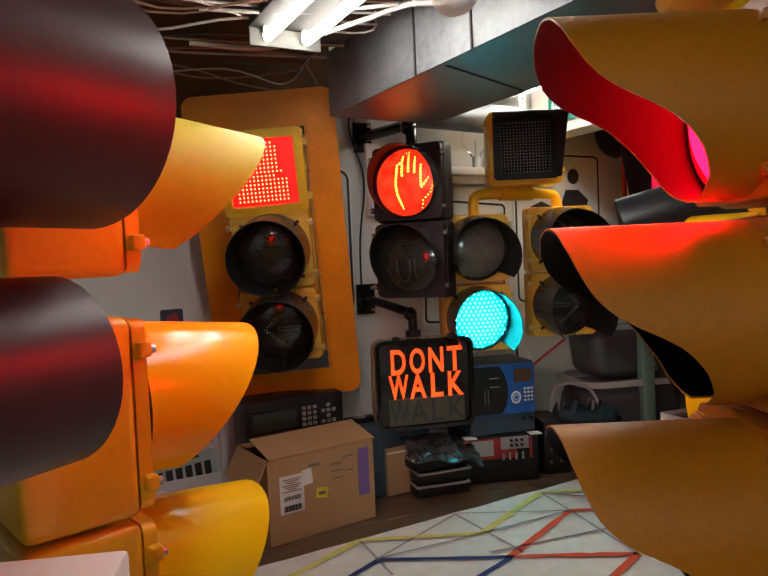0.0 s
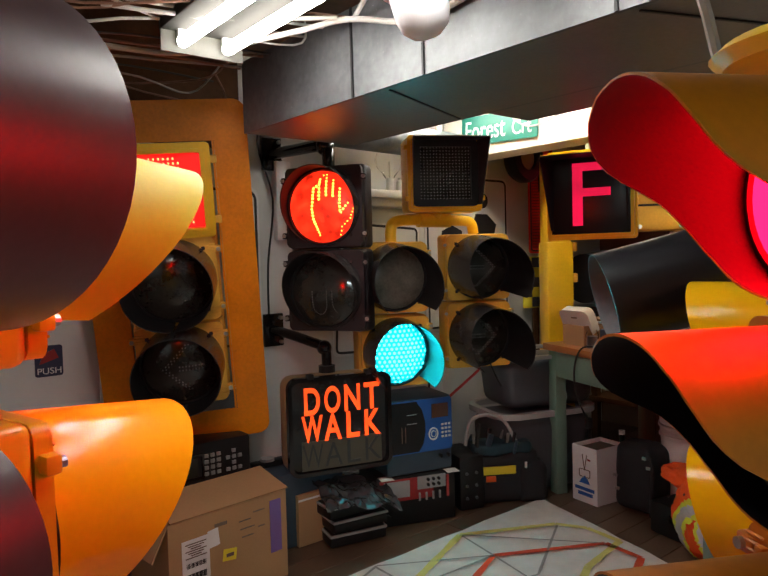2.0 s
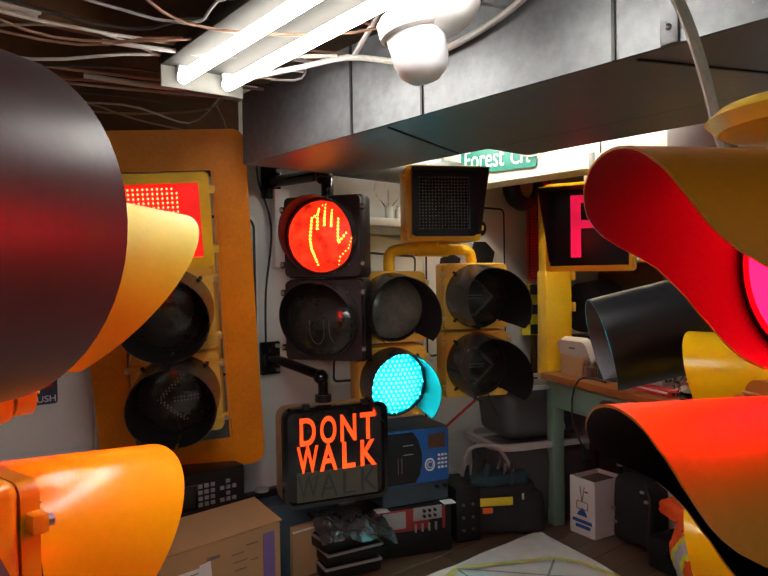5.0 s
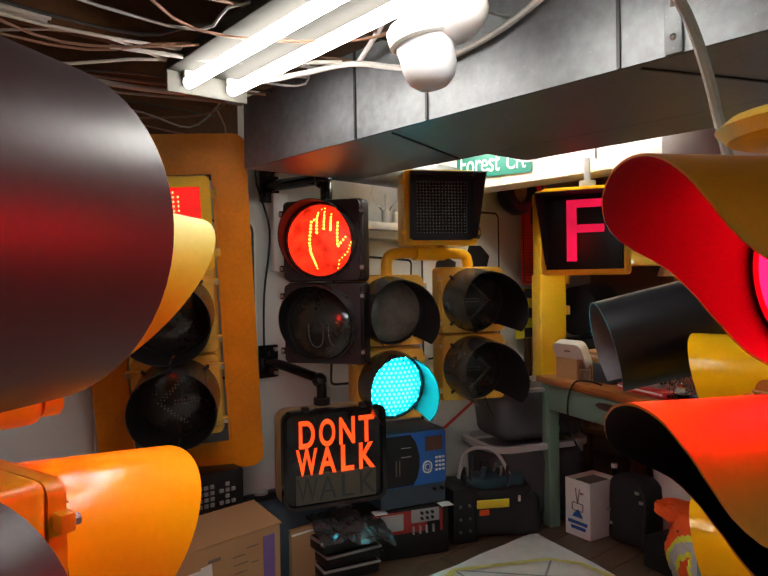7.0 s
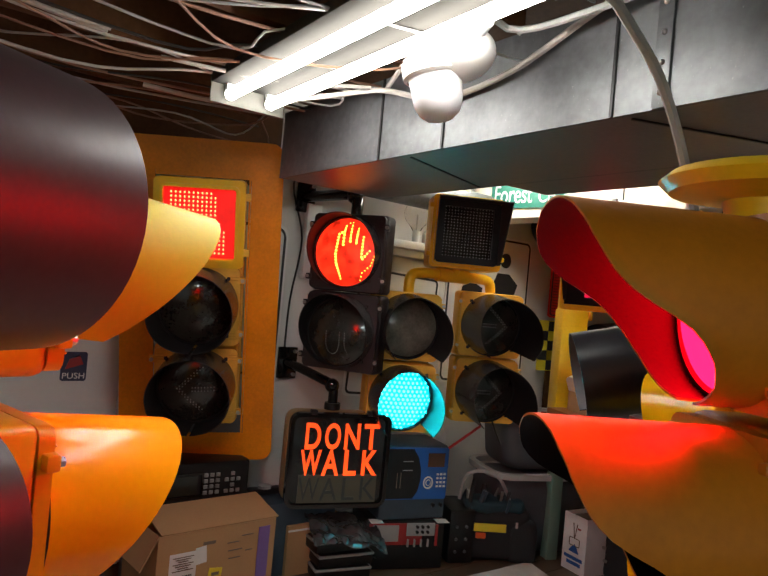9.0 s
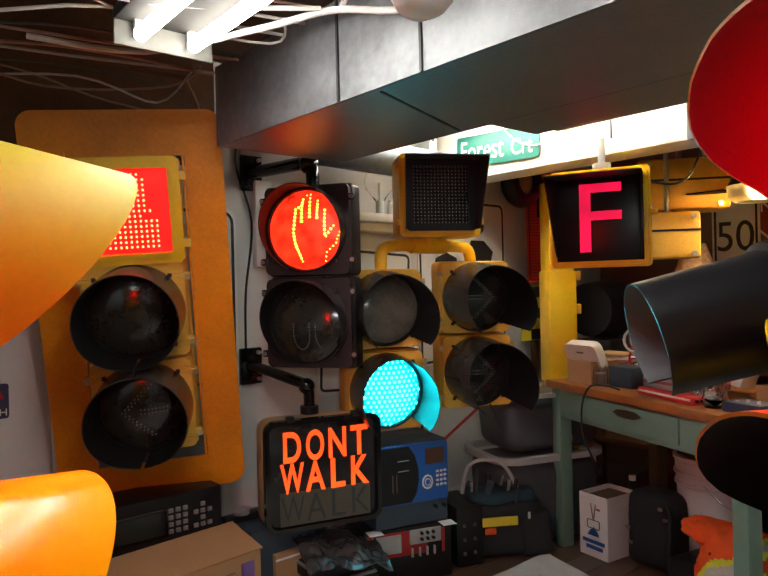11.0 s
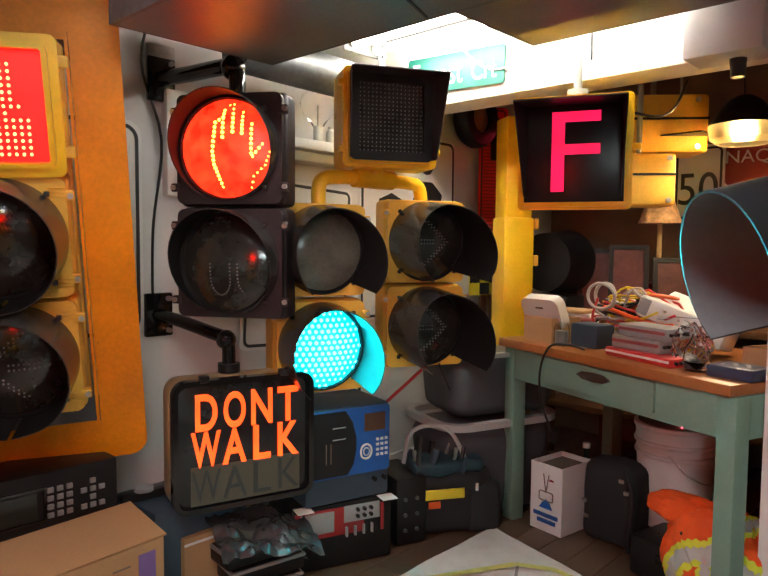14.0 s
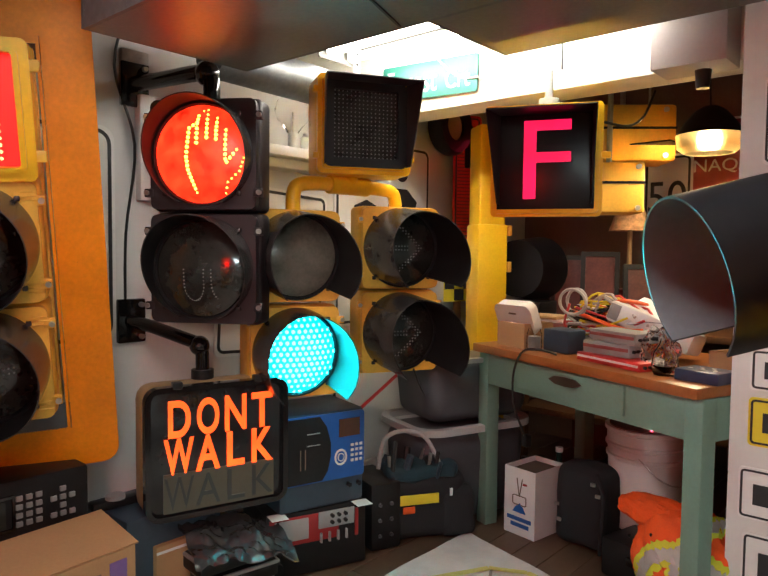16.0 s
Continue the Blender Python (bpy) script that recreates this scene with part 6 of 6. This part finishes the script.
for i, v in enumerate((1.85, 2.2, 2.55, 2.7)):
    cable([U(-1.8, v + 0.1, 1.91), U(-0.6, v + 0.06 * i, 1.87 - 0.02 * i), U(0.3, v - 0.03, 1.88), U(1.0, v + 0.05, 1.86), U(1.76, v + 0.02, 1.90)], 0.0045, (CABLE_P, CABLE_W, CABLE_P, CABLE_G)[i], "thin cable strung under the joists")
cable([U(0.15, 2.05, 1.93), U(0.45, 2.12, 1.90), U(0.80, 2.22, 1.875), U(1.0, 2.25, 1.88)], 0.007, CABLE_W, "white cable drooping beside the lamp")
cable([U(0.15, 2.07, 1.93), U(0.45, 2.15, 1.905), U(0.80, 2.25, 1.885), U(1.0, 2.28, 1.88)], 0.006, CABLE_W, "white cable drooping beside the lamp")
cable([U(1.20, 2.62, 1.86), U(1.45, 2.50, 1.84), U(1.62, 2.20, 1.85), U(1.70, 2.02, 1.855), U(1.74, 1.80, 1.80), U(1.745, 1.55, 1.82), U(1.74, 1.30, 1.90), U(1.74, 1.1, 1.94)], 0.008, CABLE_W, "white cable clipped along the duct")
cable([U(1.72, 2.02, 1.86), U(1.66, 1.85, 1.90), U(1.60, 1.70, 1.94)], 0.007, CABLE_W, "white cable clipped along the duct")
cable([U(1.15, 2.30, 1.86), U(1.40, 2.20, 1.85), U(1.68, 2.04, 1.86)], 0.006, CABLE_W, "white cable clipped along the duct")
cable([U(1.40, 1.35, 1.90), U(1.62, 1.45, 1.86), U(1.70, 1.25, 1.88), U(1.755, 0.9, 1.93)], 0.008, CABLE_G, "grey cable by the sensor")
cable([(0.52, 1.70, 1.75), (0.575, 1.69, 1.765), (0.615, 1.71, 1.76), (0.645, 1.72, 1.735), (0.72, 1.755, 1.665), (0.775, 1.79, 1.59), (0.815, 1.82, 1.52), (0.85, 1.84, 1.44)], 0.009, CABLE_G, "grey cable hanging in an arc")
cable([U(2.18, WALL_V - 0.012, 1.98), U(2.12, WALL_V - 0.012, 1.75), U(2.19, WALL_V - 0.012, 1.5), U(2.155, WALL_V - 0.012, 1.2), U(2.15, WALL_V - 0.012, 0.95)], 0.005, CABLE_K, "black cable down the wall")
cable([(0.99, 3.90, 0.70), (1.02, 3.93, 0.64), (1.06, 3.98, 0.58)], 0.004, CABLE_K, "thin black lead hanging loose")
cable([U(3.28, 2.10, 2.02), U(3.28, 2.33, 1.93), U(3.28, 2.52, 1.855), U(3.28, 2.63, 1.84), U(3.28, 2.71, 1.87), U(3.28, 2.79, 1.94)], 0.0045, CABLE_W, "white flex along the beam")
cable([(1.42, 3.60, 1.78), (1.43, 3.62, 1.95), (1.44, 3.63, 2.1)], 0.004, CABLE_K, "thin lead above the letter sign")
cable([(1.56, 3.55, 1.60), (1.66, 3.56, 1.595), (1.75, 3.60, 1.64), (1.81, 3.62, 1.74)], 0.005, CABLE_K, "black lead looping behind the letter sign")
for i in range(7):
    v0 = 2.95 - 0.16 * i
    cable([U(-1.6, v0 - 0.2, 1.90), U(-0.5, v0 + 0.05 * (i % 3), 1.86 - 0.012 * (i % 4)), U(0.2, v0 - 0.08, 1.865), U(0.7 + 0.08 * i, v0 + 0.04, 1.84 + 0.01 * (i % 3)), U(1.3, v0 - 0.12, 1.87), U(1.765, v0 - 0.05 * i, 1.90)], 0.0035 + 0.001 * (i % 2), (CABLE_K, CABLE_P, CABLE_K, CABLE_W, CABLE_P, CABLE_K, CABLE_G)[i], "thin cable strung under the joists")
for i in range(5):
    cable([U(-0.42 + 0.02 * i, 1.70 + 0.02 * i, 1.92), U(-0.40 + 0.03 * i, 1.68, 1.80), U(-0.46 + 0.025 * i, 1.69, 1.68), U(-0.40 + 0.02 * i, 1.70, 1.56)], 0.005, (CABLE_P, CABLE_W, CABLE_P)[i % 3], "salmon lead hanging beside the green panel")
wires = random.Random(11)
for i in range(12):
    v0, u0 = wires.uniform(1.6, 3.0), wires.uniform(-0.6, 0.6)
    pts = [U(u0 + 0.32 * k, v0 + wires.uniform(-0.14, 0.14), 1.875 - wires.uniform(0.0, 0.05)) for k in range(5)]
    cable([U(u0 - 0.1, v0, 1.94)] + pts + [U(u0 + 1.5 if u0 + 1.5 < 1.74 else 1.74, v0 - 0.1, 1.93)], 0.0035, (CABLE_P, CABLE_G, CABLE_W)[i % 3], "thin slack wire stapled below the joists")
gp = thing("green_panel", ROOM @ pose(-0.55, 1.75, 1.70), "dark green painted panel below the joists", "panel")
part("board", box(B(), (0, 0, 0.18), (0.5, 0.03, 0.34), 0.004), surf("dark_green_paint", (0.02, 0.07, 0.035), 0.4, var=0.2), gp)
wbx = thing("white_cabinet", pose(-0.36, 1.06, 0, 0, 0, 12), "white metal cabinet with small latch", "cabinet")
part("body", box(B(), (0.06, 0.18, 0.35), (0.52, 0.40, 0.70), 0.008), TRIM, wbx)
part("latch", box(B(), (-0.13, -0.02, 0.66), (0.04, 0.012, 0.10), 0.003), GREY_PANEL, wbx)

# ---- floor planks ----
plank = box(B(), (0, 0, 0), (1.18, 0.118, 0.006), 0.001, seg=1)
me = bpy.data.meshes.new("plank")
plank.to_mesh(me)
plank.free()
me.materials.append(FLOOR)
for i in range(22):
    for j in range(5):
        o = new("plank", me)
        o.parent = floor
        o.matrix_basis = pose(-0.6 + j * 1.182 + (i % 3) * 0.37, 0.75 + i * 0.12, -0.006)
